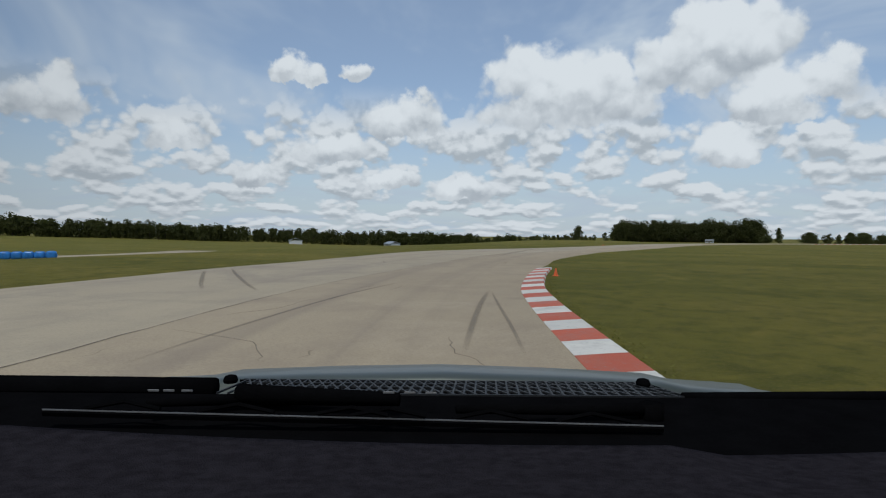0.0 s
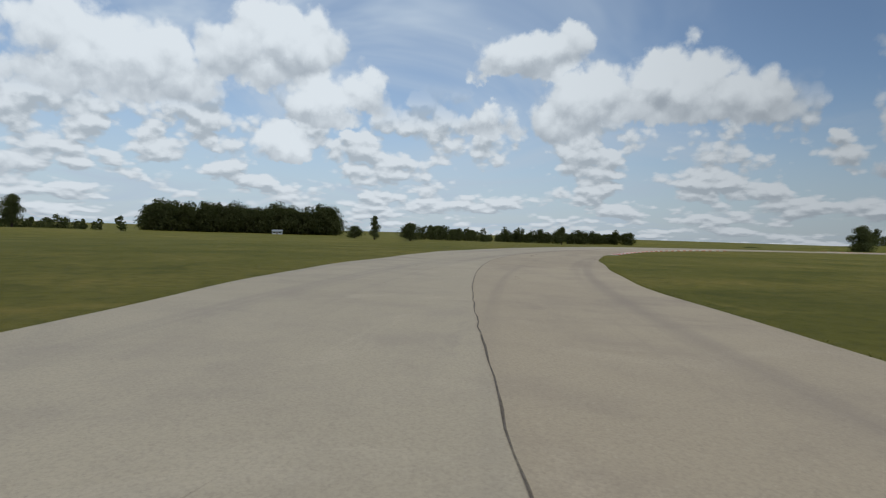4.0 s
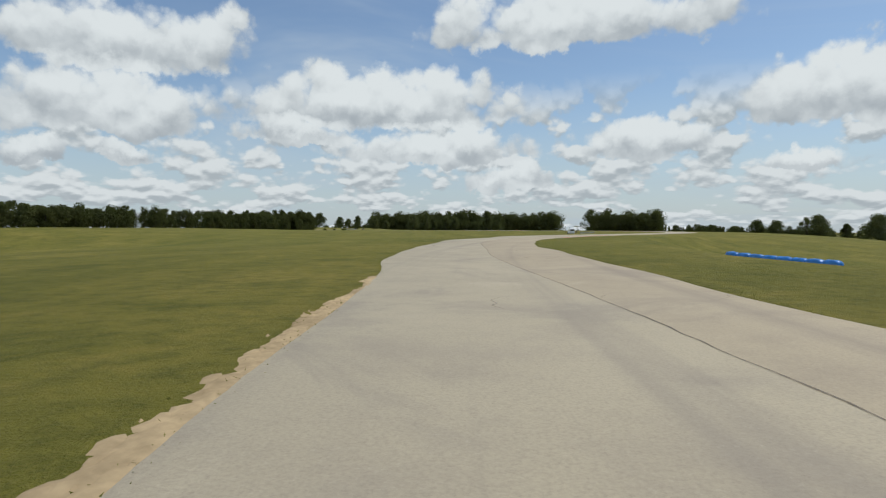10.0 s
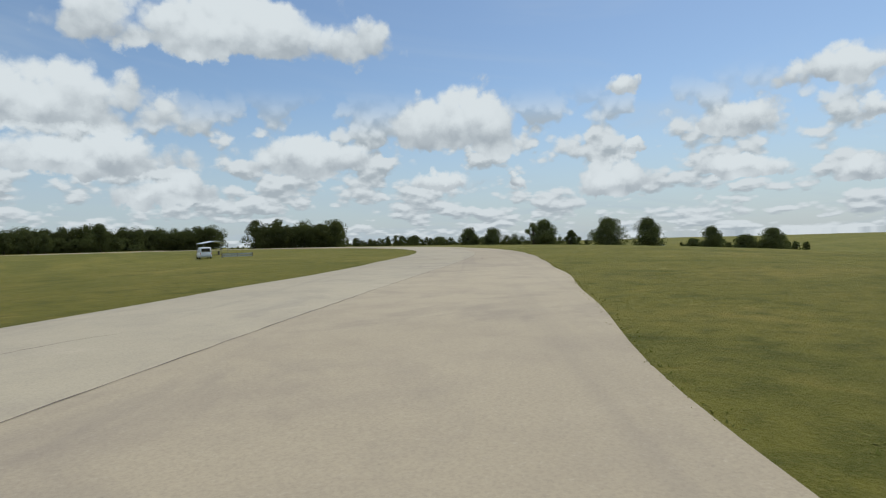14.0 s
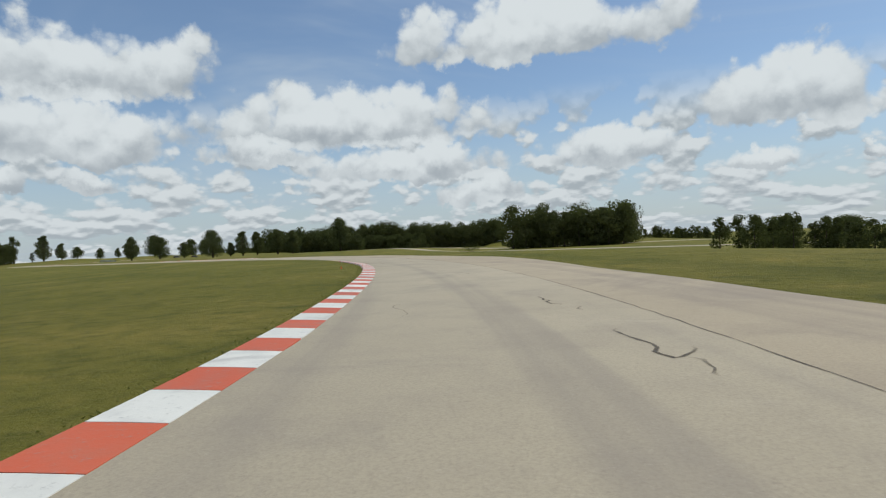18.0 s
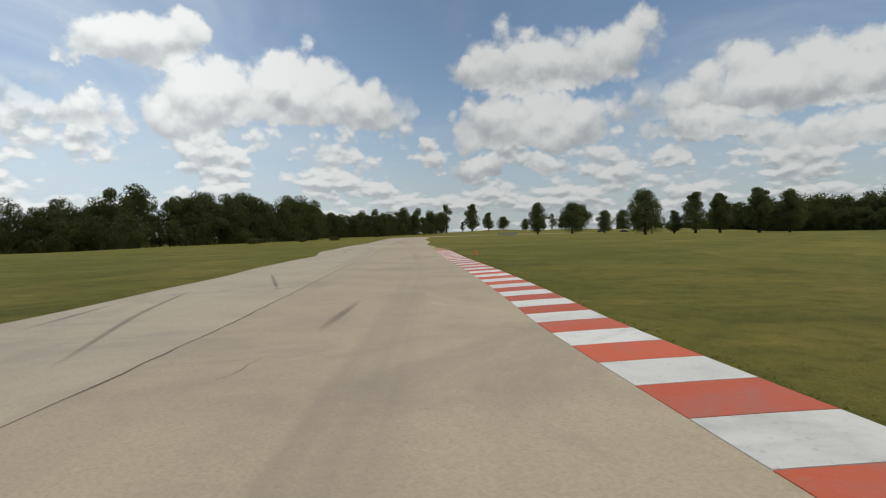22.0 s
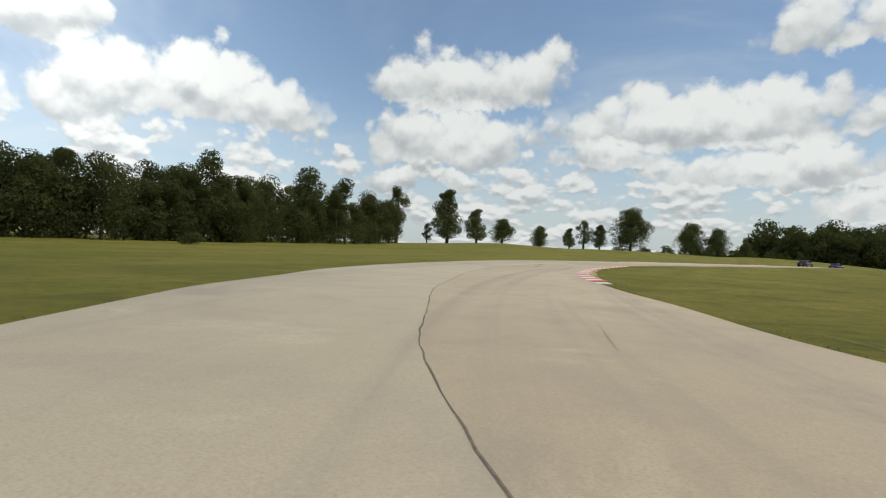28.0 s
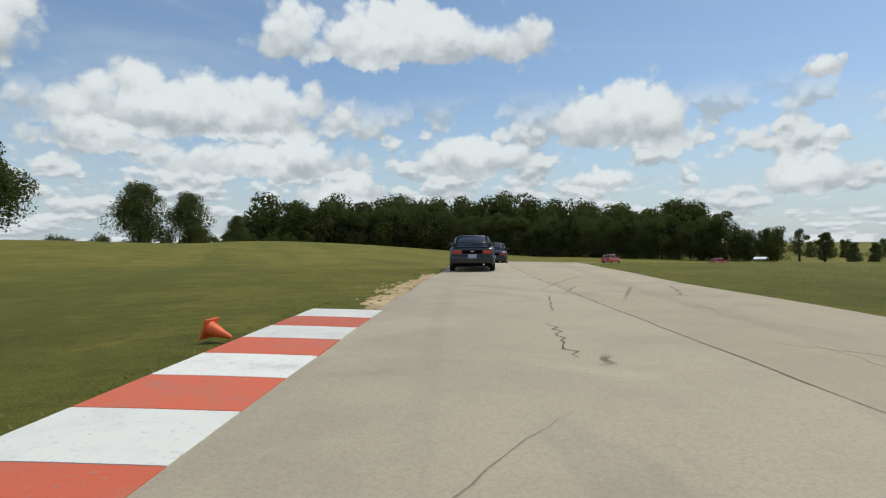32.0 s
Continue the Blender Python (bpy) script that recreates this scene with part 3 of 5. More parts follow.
def mesh_object(name, verts, faces, mats, parent=None, label="", smooth=False):
    me = bpy.data.meshes.new(name)
    me.from_pydata(verts, [], faces)
    for m in mats if isinstance(mats, (list, tuple)) else [mats]:
        me.materials.append(m)
    if smooth:
        me.shade_smooth()
    ob = new(name, me)
    if parent is not None:
        ob.parent = parent
    if label:
        ob["label"] = label
    return ob


def part(name, bm, mat, parent, label="", smooth=False):
    me = bpy.data.meshes.new(name)
    bm.to_mesh(me)
    bm.free()
    me.materials.append(mat)
    if smooth:
        me.shade_smooth()
    ob = new(name, me)
    ob.parent = parent
    if label:
        ob["label"] = label
    return ob


def empty(name, label, category, group=""):
    return tagged(new(name), label, category, group)


# ---- ground ----
def build_ground():
    # one sheet: fine cells round the track, wide ones out to the horizon
    def axis(lo, hi):
        mid = list(np.arange(lo, hi + 0.1, 4.0))
        out, d = [], 9.0
        a, b = lo, hi
        while b < 4300:
            a, b, d = a - d, b + d, d * 1.28
            out.append((a, b))
        return np.array([p for p, q in out[::-1]] + mid + [q for p, q in out])
    xs, ys = axis(-345, 40), axis(-80, 930)
    gx, gy = np.meshgrid(xs, ys)
    gz = land(gx.ravel(), gy.ravel())
    verts = np.stack([gx.ravel(), gy.ravel(), gz], 1)
    n, m = len(xs), len(ys)
    faces = [(j * n + i, j * n + i + 1, (j + 1) * n + i + 1, (j + 1) * n + i) for j in range(m - 1) for i in range(n - 1)]
    ob = mesh_object("ground", verts.tolist(), faces, GRASS, smooth=True)
    tagged(ob, "wide mown grass field, dry in patches, rising and falling gently", "ground", kind="structure")


build_ground()


# the paving seam: distance and offset
SEAM = [
    (-30, -4), (0, -3.98), (8, -3.86), (24, -2.87), (32, -2.94), (42, -0.73), (51, 0.55), (75, 2.23), (83, 2.55), (90, 2.25), (107, 0.31),
    (141, -2.51), (168, -3.72), (190, -2.9), (225, 1.56), (240, 2.77), (246, 2.94), (261, 2.76), (269, 2.42), (291, 0.45), (313, -2.36),
    (336, -3.84), (344, -4.14), (349, -3.91), (404, 0.79)
]
SEAM += [
    (489, 3.53), (501, 3.47), (519, 2.87), (547, 0.37), (573, -2.74), (592, -3.29), (618, -2.76), (642, -1.06), (659, -0.29), (685, 1.89),
    (717, 3.38), (728, 3.3), (737, 2.76), (752, 0.93), (761, -0.74), (770, -1.84), (784, -3.25), (795, -3.8), (814, -3.66), (820, -3.26),
    (827, -2.17), (844, 1.4), (858, 2.79), (873, 2.81), (905, 1.66), (912, 1.5)
]


def build_road():
    verts, faces, uvs, sides = [], [], [], []
    cols = 6
    total = len(TRACK)
    for i in range(total):
        s = (i - FIRST) * STEP
        p, w = spot(s)
        l, r = -table(LEFT, s), table(RIGHT, s)
        l -= 0.09 + 0.05 * math.sin(s * 0.83) + 0.04 * math.sin(s * 0.37 + 1)
        r += 0.09 + 0.05 * math.sin(s * 0.77 + 2) + 0.04 * math.sin(s * 0.41)
        seam_at = max(l + 0.3, min(r - 0.3, table(SEAM, s)))
        for k in range(cols):
            off = (l - 0.06, l + 0.04, seam_at - 0.02, seam_at + 0.02, r - 0.04, r + 0.06)[k]
            q = Vector((p.x + w.y * off, p.y - w.x * off))
            verts.append((q.x, q.y, 0.02 if 0 < k < cols - 1 else -0.03))
            uvs.append((off, s))
            sides.append((0.0 if k < 3 else 1.0, 0.0))
    xy = np.array(verts)
    z = land(xy[:, 0], xy[:, 1])
    verts = [(a, b, c + h) for (a, b, c), h in zip(verts, z)]
    for i in range(total - 1):
        for k in range(cols - 1):
            a = i * cols + k
            faces.append((a, a + 1, a + cols + 1, a + cols))
    ob = mesh_object("road", verts, faces, ASPHALT, smooth=True)
    me = ob.data
    layer = me.uv_layers.new(name="road")
    for poly in me.polygons:
        for li in poly.loop_indices:
            layer.data[li].uv = uvs[me.loops[li].vertex_index]
    layer = me.uv_layers.new(name="panel")
    for loop, item in zip(me.loops, layer.data):
        item.uv = sides[loop.vertex_index]
    tagged(ob, "pale worn asphalt race track, cracked and streaked with tyre marks", "road", kind="structure")
    return ob


road = build_road()

# ---- kerbs ----
# side (+1 right, -1 left), start and end along the track, breadth, length of a block, where one white block begins
KERBS = [(1, -7, 21, 0.54, 0.72, 5.4), (1, 145, 185, 0.66, 0.93, 162.25), (-1, 218.5, 262, 0.96, 0.775, 244.4), (1, 330, 360, 0.58, 0.74, 338.34),
         (-1, 447, 507, 0.6, 0.85, 467.47), (1, 562, 609.5, 0.92, 0.725, 577.14), (1, 774, 808, 0.63, 0.95, 788.3), (-1, 834, 880, 1.18, 0.92, 845.55)]


def build_kerb(side, a, b, breadth, stripe, white):
    kerb = empty("kerb", "low concrete track kerb painted in red and white blocks", "kerb", "kerbs along the track")
    kerb["kind"] = "structure"
    a = white - 2 * stripe * math.floor((white - a) / (2 * stripe))
    count = int((b - a) / stripe)
    edge = RIGHT if side > 0 else LEFT
    for i in range(count):
        s0, s1 = a + i * stripe + 0.006, a + (i + 1) * stripe - 0.006
        verts = []
        for s in (s0, (s0 + s1) / 2, s1):
            e = table(edge, s)
            taper = min(1.0, (i + 1) / 2.0)
            for off, z in ((e - 0.03, -0.03), (e - 0.015, 0.025), (e + 0.5 * breadth, 0.05), (e + breadth - 0.05, 0.066), (e + breadth, -0.04)):
                q = beside(s, side * off)
                verts.append((q.x, q.y, z * taper if z > 0 else z))
        faces = []
        for r in range(2):
            for k in range(4):
                v = r * 5 + k
                f = (v, v + 1, v + 6, v + 5)
                faces.append(f if side < 0 else f[::-1])
        for r, flip in ((0, 1), (10, 0)):
            f = tuple(range(r, r + 5))
            faces.append(f[::-1] if (flip == 1) == (side < 0) else f)
        mesh_object("kerb_block", verts, faces, RED if i % 2 else WHITE, kerb)


# ---- trees ----
def tube(verts, faces, p, q, r0, r1, sides=6):
    d = (Vector(q) - Vector(p))
    u = d.orthogonal().normalized()
    v = d.normalized().cross(u)
    base = len(verts)
    for c, r in ((Vector(p), r0), (Vector(q), r1)):
        for k in range(sides):
            a = 2 * math.pi * k / sides
            verts.append(tuple(c + (u * math.cos(a) + v * math.sin(a)) * r))
    for k in range(sides):
        j = (k + 1) % sides
        faces.append((base + k, base + j, base + sides + j, base + sides + k))


def leaf_cards(rng, centres, radii, count, size):
    """Small bent leaf sprays round the lobes of a crown."""
    which = rng.integers(0, len(centres), count)
    way = rng.normal(size=(count, 3))
    way /= np.linalg.norm(way, axis=1, keepdims=True)
    deep = rng.uniform(0.45, 1.08, (count, 1)) ** 0.6
    pos = centres[which] + way * radii[which] * deep
    a = rng.normal(size=(count, 3))
    nrm = way + a * 0.36
    nrm /= np.linalg.norm(nrm, axis=1, keepdims=True)
    u = np.cross(nrm, rng.normal(size=(count, 3)))
    u /= np.linalg.norm(u, axis=1, keepdims=True)
    v = np.cross(nrm, u)
    sz = size * rng.uniform(0.55, 1.25, (count, 1))
    c0 = pos - u * sz
    c1 = pos - v * sz * 0.6 + nrm * sz * 0.2
    c2 = pos + u * sz
    c3 = pos + v * sz * 0.6 + nrm * sz * 0.2
    verts = np.stack([c0, c1, c2, c3], 1).reshape(-1, 3)
    faces = np.arange(count * 4).reshape(-1, 4)
    return verts, faces


def crown_lobes(rng, h, w, n, low=0.28):
    """Lobes in a crown of height h and width w."""
    c, r = [], []
    for i in range(n):
        f = (i + 0.5) / n
        z = h * (low + (0.93 - low) * f)
        wide = w * 0.5 * (math.sin(math.pi * min(1, (f * 0.82 + 0.16))) ** 0.7)
        a = rng.uniform(0, 6.28)
        d = wide * rng.uniform(0.15, 0.72)
        rad = w * rng.uniform(0.15, 0.27) * (1.1 - 0.35 * f)
        c.append((math.cos(a) * d, math.sin(a) * d, z))
        r.append((rad, rad, rad * rng.uniform(0.62, 0.95)))
    return np.array(c), np.array(r)


def tree_kind(seed, h, w, lobes, cards, size, low):
    """A tree with its trunk and limbs in one mesh and its crown in another; both are shared by the copies."""
    rng = np.random.default_rng(seed)
    c, r = crown_lobes(rng, h, w, lobes, low)
    verts, faces = [], []
    bend = Vector((rng.uniform(-0.3, 0.3), rng.uniform(-0.3, 0.3), h * 0.45))
    thick = h * 0.022 + 0.06
    tube(verts, faces, (0, 0, -0.4), bend * 0.5, thick * 1.25, thick * 0.9, 8)
    tube(verts, faces, bend * 0.5, bend, thick * 0.9, thick * 0.6, 8)
    tube(verts, faces, bend, (bend.x * 1.5, bend.y * 1.5, h * 0.82), thick * 0.6, thick * 0.15, 6)
    for i in range(lobes):
        root = bend * float(rng.uniform(0.55, 1.0))
        if c[i][2] > bend.z:
            tube(verts, faces, root, tuple(c[i]), thick * 0.34, thick * 0.08, 5)
        else:
            tube(verts, faces, root * 0.8, tuple(c[i]), thick * 0.3, thick * 0.08, 5)
    trunk = bpy.data.meshes.new("trunk")
    trunk.from_pydata(verts, [], faces)
    trunk.materials.append(BARK)
    trunk.shade_smooth()
    v, f = leaf_cards(rng, c, r, cards, size)
    crown = bpy.data.meshes.new("crown")
    crown.from_pydata(v.tolist(), [], f.tolist())
    crown.materials.append(LEAF)
    return h, w, trunk, crown


KINDS = [tree_kind(11, 10, 8.5, 40, 13000, 0.165, 0.16), tree_kind(12, 10, 6.5, 34, 10500, 0.16, 0.14), tree_kind(13, 10, 9.5, 44, 14500, 0.17, 0.17),
         tree_kind(14, 10, 5.0, 26, 7200, 0.155, 0.13), tree_kind(15, 10, 5.6, 22, 5200, 0.145, 0.20)]


def put_tree(x, y, h, w, label, group):
    rng = random.Random(int(x * 7 + y * 13))
    ratio = w / h
    kind = min(KINDS, key=lambda k: abs(k[1] / k[0] - ratio) + rng.uniform(0, 0.12))
    t = new("tree")
    t.location = (x, y, ground_at(x, y))
    t.rotation_euler = (0, 0, rng.uniform(0, 6.28))
    t.scale = (w / kind[1], w / kind[1], h / kind[0])
    for nm, me in (("trunk", kind[2]), ("crown", kind[3])):
        new(nm, me).parent = t
    tagged(t, label, "tree", group)
    return t


def put_trees():
    for rows, label, group in ((TREES_SOUTH, "broad leafy deciduous tree standing alone in the grass", "trees south of the track"),
                               (TREES_EAST, "green deciduous tree in the row beyond the eastern field", "trees in the eastern row"),
                               (TREES_MIDDLE, "slender leafy tree on the grass inside the track", "trees in the middle of the field"),
                               (TREES_NORTH, "leafy deciduous tree on the rise beside the bend", "trees on the northern rise")):
        for x, y, z, h, w in rows:
            put_tree(x, y, h, w, label, group)


def build_wood(x0, y0, z0, x1, y1, z1, h, depth, n, i):
    """A belt of wood: many uneven crowns with trunks under them."""
    rng = np.random.default_rng(100 + i)
    a, b = Vector((x0, y0)), Vector((x1, y1))
    run = b - a
    # the belt lies behind the line between its ends, seen from the track
    mid = (a + b) / 2
    near = min(TRACK, key=lambda p: (p - mid).length)
    side = Vector((-run.y, run.x)).normalized()
    if side.dot(mid - near) < 0:
        side = -side
    dist = (near - mid).length
    most = 5200 if dist < 110 else (2300 if dist < 260 else 800)
    vs, fs, tv, tf = [], [], [], []
    total = 0
    n = n if dist < 110 else int(n * 1.5)
    for k in range(n):
        f = (k + rng.uniform(0.1, 0.9)) / n
        back = depth * rng.uniform(0, 1) ** 1.4
        if k % 3 == 0:
            back = rng.uniform(0, depth * 0.15)
        p = a + run * f + side * back
        hh = h * rng.uniform(0.68, 1.02) * (1 + 0.06 * math.sin(k * 0.9 + i) + (0.09 if k % 11 == 4 else 0))
        ww = hh * (rng.uniform(0.6, 0.9) if dist < 150 else rng.uniform(0.85, 1.25))
        z = ground_at(p.x, p.y)
        c, r = crown_lobes(rng, hh, ww, 13, 0.08)
        c = c + np.array((p.x, p.y, z))
        size = max(dist * 0.0024, math.sqrt(1.9 * hh * ww / most), 0.17)
        v, fa = leaf_cards(rng, c, r * 1.15, int(min(most, 1.9 * hh * ww / size ** 2)), size)
        vs.append(v)
        fs.append(fa + total)
        total += len(v)
        tube(tv, tf, (p.x, p.y, z - 0.4), (p.x, p.y, z + hh * 0.6), hh * 0.022, hh * 0.01, 5)
    wood = new("wood")
    v = np.concatenate(vs)
    crown = mesh_object("crowns", v.tolist(), np.concatenate(fs).tolist(), LEAF_DARK, wood)
    trunk = mesh_object("trunks", tv, tf, BARK, wood)
    tagged(wood, "dense dark green belt of deciduous woodland at the field's edge", "wood", kind="stuff")


for i, row in enumerate(WOODS_SOUTH + WOODS_EAST + WOODS_NORTH):
    build_wood(*row, i)
put_trees()

# ---- seams, cracks and tyre marks on the road ----
ROAD_Z = 0.024


# width, then (distance, offset) places along each mark
TYRE_A = [
    (0.12, 4.5, -3.01, 6.4, -2.91, 10.1, -2.56, 13.0, -2.09), (0.14, 5.3, -0.1, 6.9, -0.05, 9.3, 0.04, 11.7, 0.14), (0.08, 11.7, 0.2, 7.5, 0.43, 5.4, 0.48),
    (0.16, 10.6, -5.46, 15.7, -8.63), (0.16, 17.1, -8.63, 10.8, -4.43), (0.16, 33.8, -7.14, 33.9, -6.88, 33.3, -6.12, 32.8, -5.85, 32.5, -5.89),
    (0.3, 32.0, -2.61, 36.2, -2.61, 42.7, -2.87, 53.3, -3.92), (0.25, 32.5, -1.97, 36.8, -2.32, 42.8, -2.53), (0.08, 30.5, -3.69, 30.8, -3.5),
    (0.2, 42.0, 2.45, 47.2, 2.87, 50.8, 2.89), (0.11, 84.2, 2.34, 64.0, 1.75, 59.2, 1.28, 57.4, 1.1), (0.09, 63.4, 1.74, 67.3, 2.25, 75.1, 3.27),
]
TYRE_B = [
    (0.13, 63.6, 3.76, 59.7, 3.22, 58.1, 2.88, 57.0, 2.8), (0.08, 62.9, 3.71, 60.3, 3.52, 59.3, 3.62), (0.08, 59.6, 3.81, 57.6, 3.46),
    (0.09, 190.1, -1.6, 190.9, -1.78, 193.3, -2.01, 196.8, -1.64), (0.07, 190.1, -1.6, 189.1, -1.05), (0.15, 195.3, 0.97, 190.5, 0.82, 189.5, 0.79),
    (0.09, 218.6, 1.16, 221.3, 1.5, 227.1, 2.16, 236.0, 2.94), (0.16, 226.1, 3.71, 229.8, 4.35, 237.3, 5.89), (0.12, 226.4, 4.19, 225.7, 4.44, 222.2, 3.62),
    (0.14, 225.7, 4.44, 231.1, 6.18), (0.14, 223.4, 4.04, 220.7, 3.78, 219.7, 3.77), (0.1, 229.8, 6.21, 221.3, 4.46, 217.9, 3.76, 216.7, 3.38),
    (0.15, 248.3, 1.72, 251.6, 2.73),
]
TYRE_C = [
    (0.2, 297.4, -3.25, 300.5, -4.13), (0.1, 443.8, 4.38, 443.1, 4.29), (0.12, 499.5, 1.84, 495.4, 2.05, 493.5, 2.02),
    (0.1, 498.6, 0.3, 494.2, 0.14), (0.1, 524.5, 0.16, 520.2, 0.05, 518.0, 0.04), (0.2, 528.6, 2.03, 522.9, 1.86, 519.4, 1.74),
    (0.2, 552.3, -0.86, 548.8, -0.17, 546.9, 0.2), (0.1, 556.1, -4.09, 559.2, -4.28), (0.08, 548.4, 4.34, 547.6, 4.18, 547.0, 4.18),
    (0.14, 576.5, -3.54, 580.4, -4.73, 584.1, -5.49), (0.16, 578.6, -5.48, 581.7, -5.87), (0.14, 589.3, -5.17, 583.6, -3.49),
    (0.2, 581.6, -1.48, 578.2, -1.56), (0.12, 608.8, -4.72, 611.9, -5.21, 616.9, -5.29), (0.16, 615.2, -4.77, 620.3, -5.59),
    (0.12, 620.3, -5.77, 615.2, -4.44),
]
TYRE_D = [
    (0.13, 637.3, -3.56, 638.4, -3.28, 640.1, -2.9, 642.8, -2.51), (0.13, 638.0, -2.44, 639.3, -2.26, 641.4, -2.05, 643.0, -1.64), (0.14, 756.2, 2.85, 738.9, 4.95, 733.3, 4.86, 731.8, 5.19),
    (0.14, 753.8, 4.57, 740.2, 6.03, 733.3, 5.67, 732.2, 5.52), (0.12, 764.7, 5.09, 741.7, 7.29, 734.2, 6.81), (0.12, 730.3, -1.01, 733.2, -1.24, 747.7, -2.99),
    (0.14, 740.8, 0.37, 733.7, 0.56, 730.4, 0.46), (0.12, 741.1, 0.93, 733.9, 1.25, 730.2, 1.27), (0.1, 736.4, 1.96, 731.7, 1.7),
    (0.06, 762.4, 1.89, 759.7, 1.68), (0.3, 788.0, -2.95, 791.0, -2.92, 800.5, -3.62), (0.14, 787.3, -1.97, 791.0, -1.89, 799.0, -3.21),
    (0.14, 791.0, -1.89, 798.9, -3.36),
]
TYRE_E = [
    (0.14, 788.5, -0.71, 789.8, -0.84), (0.2, 796.0, -0.2, 790.3, 0.23, 787.3, 0.23), (0.12, 816.1, -5.45, 818.3, -5.64, 823.9, -6.68, 829.0, -6.97),
    (0.12, 815.1, -4.5, 816.7, -4.51, 819.7, -5.05, 826.2, -5.77), (0.2, 817.8, -4.79, 817.0, -4.18), (0.1, 854.8, 1.69, 858.1, 2.62, 862.8, 4.57),
    (0.12, 862.7, 3.67, 855.0, 3.34),
]
CRACK_A = [
    (0.04, 5.0, -1.59, 5.4, -1.54), (0.05, 36.0, -4.91, 35.4, -4.39), (0.05, 57.6, -0.6, 58.4, -0.52),
    (0.05, 135.5, -1.08, 136.4, -1.12, 137.4, -1.36, 138.2, -1.34, 139.6, -1.51), (0.03, 135.0, -4.18, 134.9, -3.53, 135.0, -3.1), (0.04, 188.6, -3.69, 189.3, -3.67),
    (0.04, 188.6, -2.06, 189.3, -1.96), (0.03, 189.4, -0.18, 190.2, 0.02), (0.06, 217.5, 0.68, 216.8, 0.93, 217.1, 1.01),
    (0.04, 218.1, 0.79, 217.9, 0.85, 218.7, 1.06), (0.07, 218.8, 1.96, 217.5, 1.97, 216.5, 1.85), (0.03, 217.1, 2.48, 216.8, 3.37),
    (0.05, 215.9, -2.12, 217.3, -1.76), (0.03, 219.2, -1.15, 220.1, -1.18), (0.03, 219.0, -0.04, 219.6, -0.01),
]
CRACK_B = [
    (0.05, 244.2, 1.23, 243.6, 1.43, 242.6, 1.67), (0.03, 243.8, 1.46, 243.8, 2.28), (0.06, 242.8, 1.97, 243.7, 2.7),
    (0.06, 243.7, 2.7, 242.3, 2.63), (0.02, 292.6, 1.54, 291.3, 1.94), (0.06, 314.8, -4.2, 315.7, -4.26, 316.8, -4.2, 317.0, -3.71),
    (0.04, 321.7, -6.2, 320.6, -4.34), (0.05, 338.8, -4.92, 339.4, -4.77, 339.8, -5.0, 342.1, -5.0, 344.1, -5.02, 345.2, -4.56), (0.07, 338.0, -1.55, 338.7, -1.6, 338.8, -1.56),
    (0.05, 339.1, -1.55, 340.2, -1.62, 341.0, -1.77, 341.9, -1.64, 342.6, -1.75), (0.05, 341.9, -1.59, 343.0, -1.6, 344.0, -1.94), (0.03, 338.5, -3.35, 338.1, -2.86),
    (0.03, 417.5, -0.95, 416.2, -0.77, 415.3, -0.73),
]
CRACK_C = [
    (0.03, 419.0, 0.57, 417.8, 0.57), (0.05, 441.1, 0.94, 440.3, 0.92, 439.9, 0.76), (0.05, 439.7, 1.07, 439.3, 1.17, 438.9, 1.09),
    (0.03, 439.9, 1.52, 439.4, 1.55), (0.05, 439.2, 1.35, 438.7, 1.29), (0.04, 441.7, 1.33, 441.3, 1.3, 441.0, 1.16),
    (0.03, 444.3, 1.03, 443.6, 0.98), (0.05, 466.9, 2.04, 466.4, 1.94, 465.9, 2.06, 465.3, 1.95, 465.2, 2.09, 465.6, 2.37), (0.05, 465.2, 2.09, 464.9, 2.12, 464.5, 2.02),
    (0.05, 470.9, 1.99, 469.4, 2.02), (0.04, 469.1, 2.24, 468.6, 2.14), (0.04, 638.2, -2.91, 638.2, -2.12, 638.9, -1.56),
    (0.03, 760.6, -5.23, 761.0, -5.38), (0.03, 788.1, -0.95, 787.4, -0.77), (0.03, 815.3, -1.8, 815.8, -1.84),
]
CRACK_D = [
    (0.02, 846.5, -1.81, 848.1, -1.74),
]
TYRE_Z = [
    (0.05, 882.5, 2.64, 885.5, 2.45, 885.6, 1.51), (0.1, 882.0, 2.26, 884.5, 3.01), (0.12, 880.6, 3.1, 884.3, 4.3), (0.08, 882.6, 1.75, 887.7, 3.66, 888.8, 5.62),
]
CRACK_Z = [
    (0.025, 882.1, 1.98, 879.1, 1.56), (0.03, 878.1, 1.36, 876.5, 1.25, 875.7, 1.24), (0.12, 875.9, 1.52, 875.3, 1.38), (0.04, 884.2, 5.15, 881.5, 4.52),
]


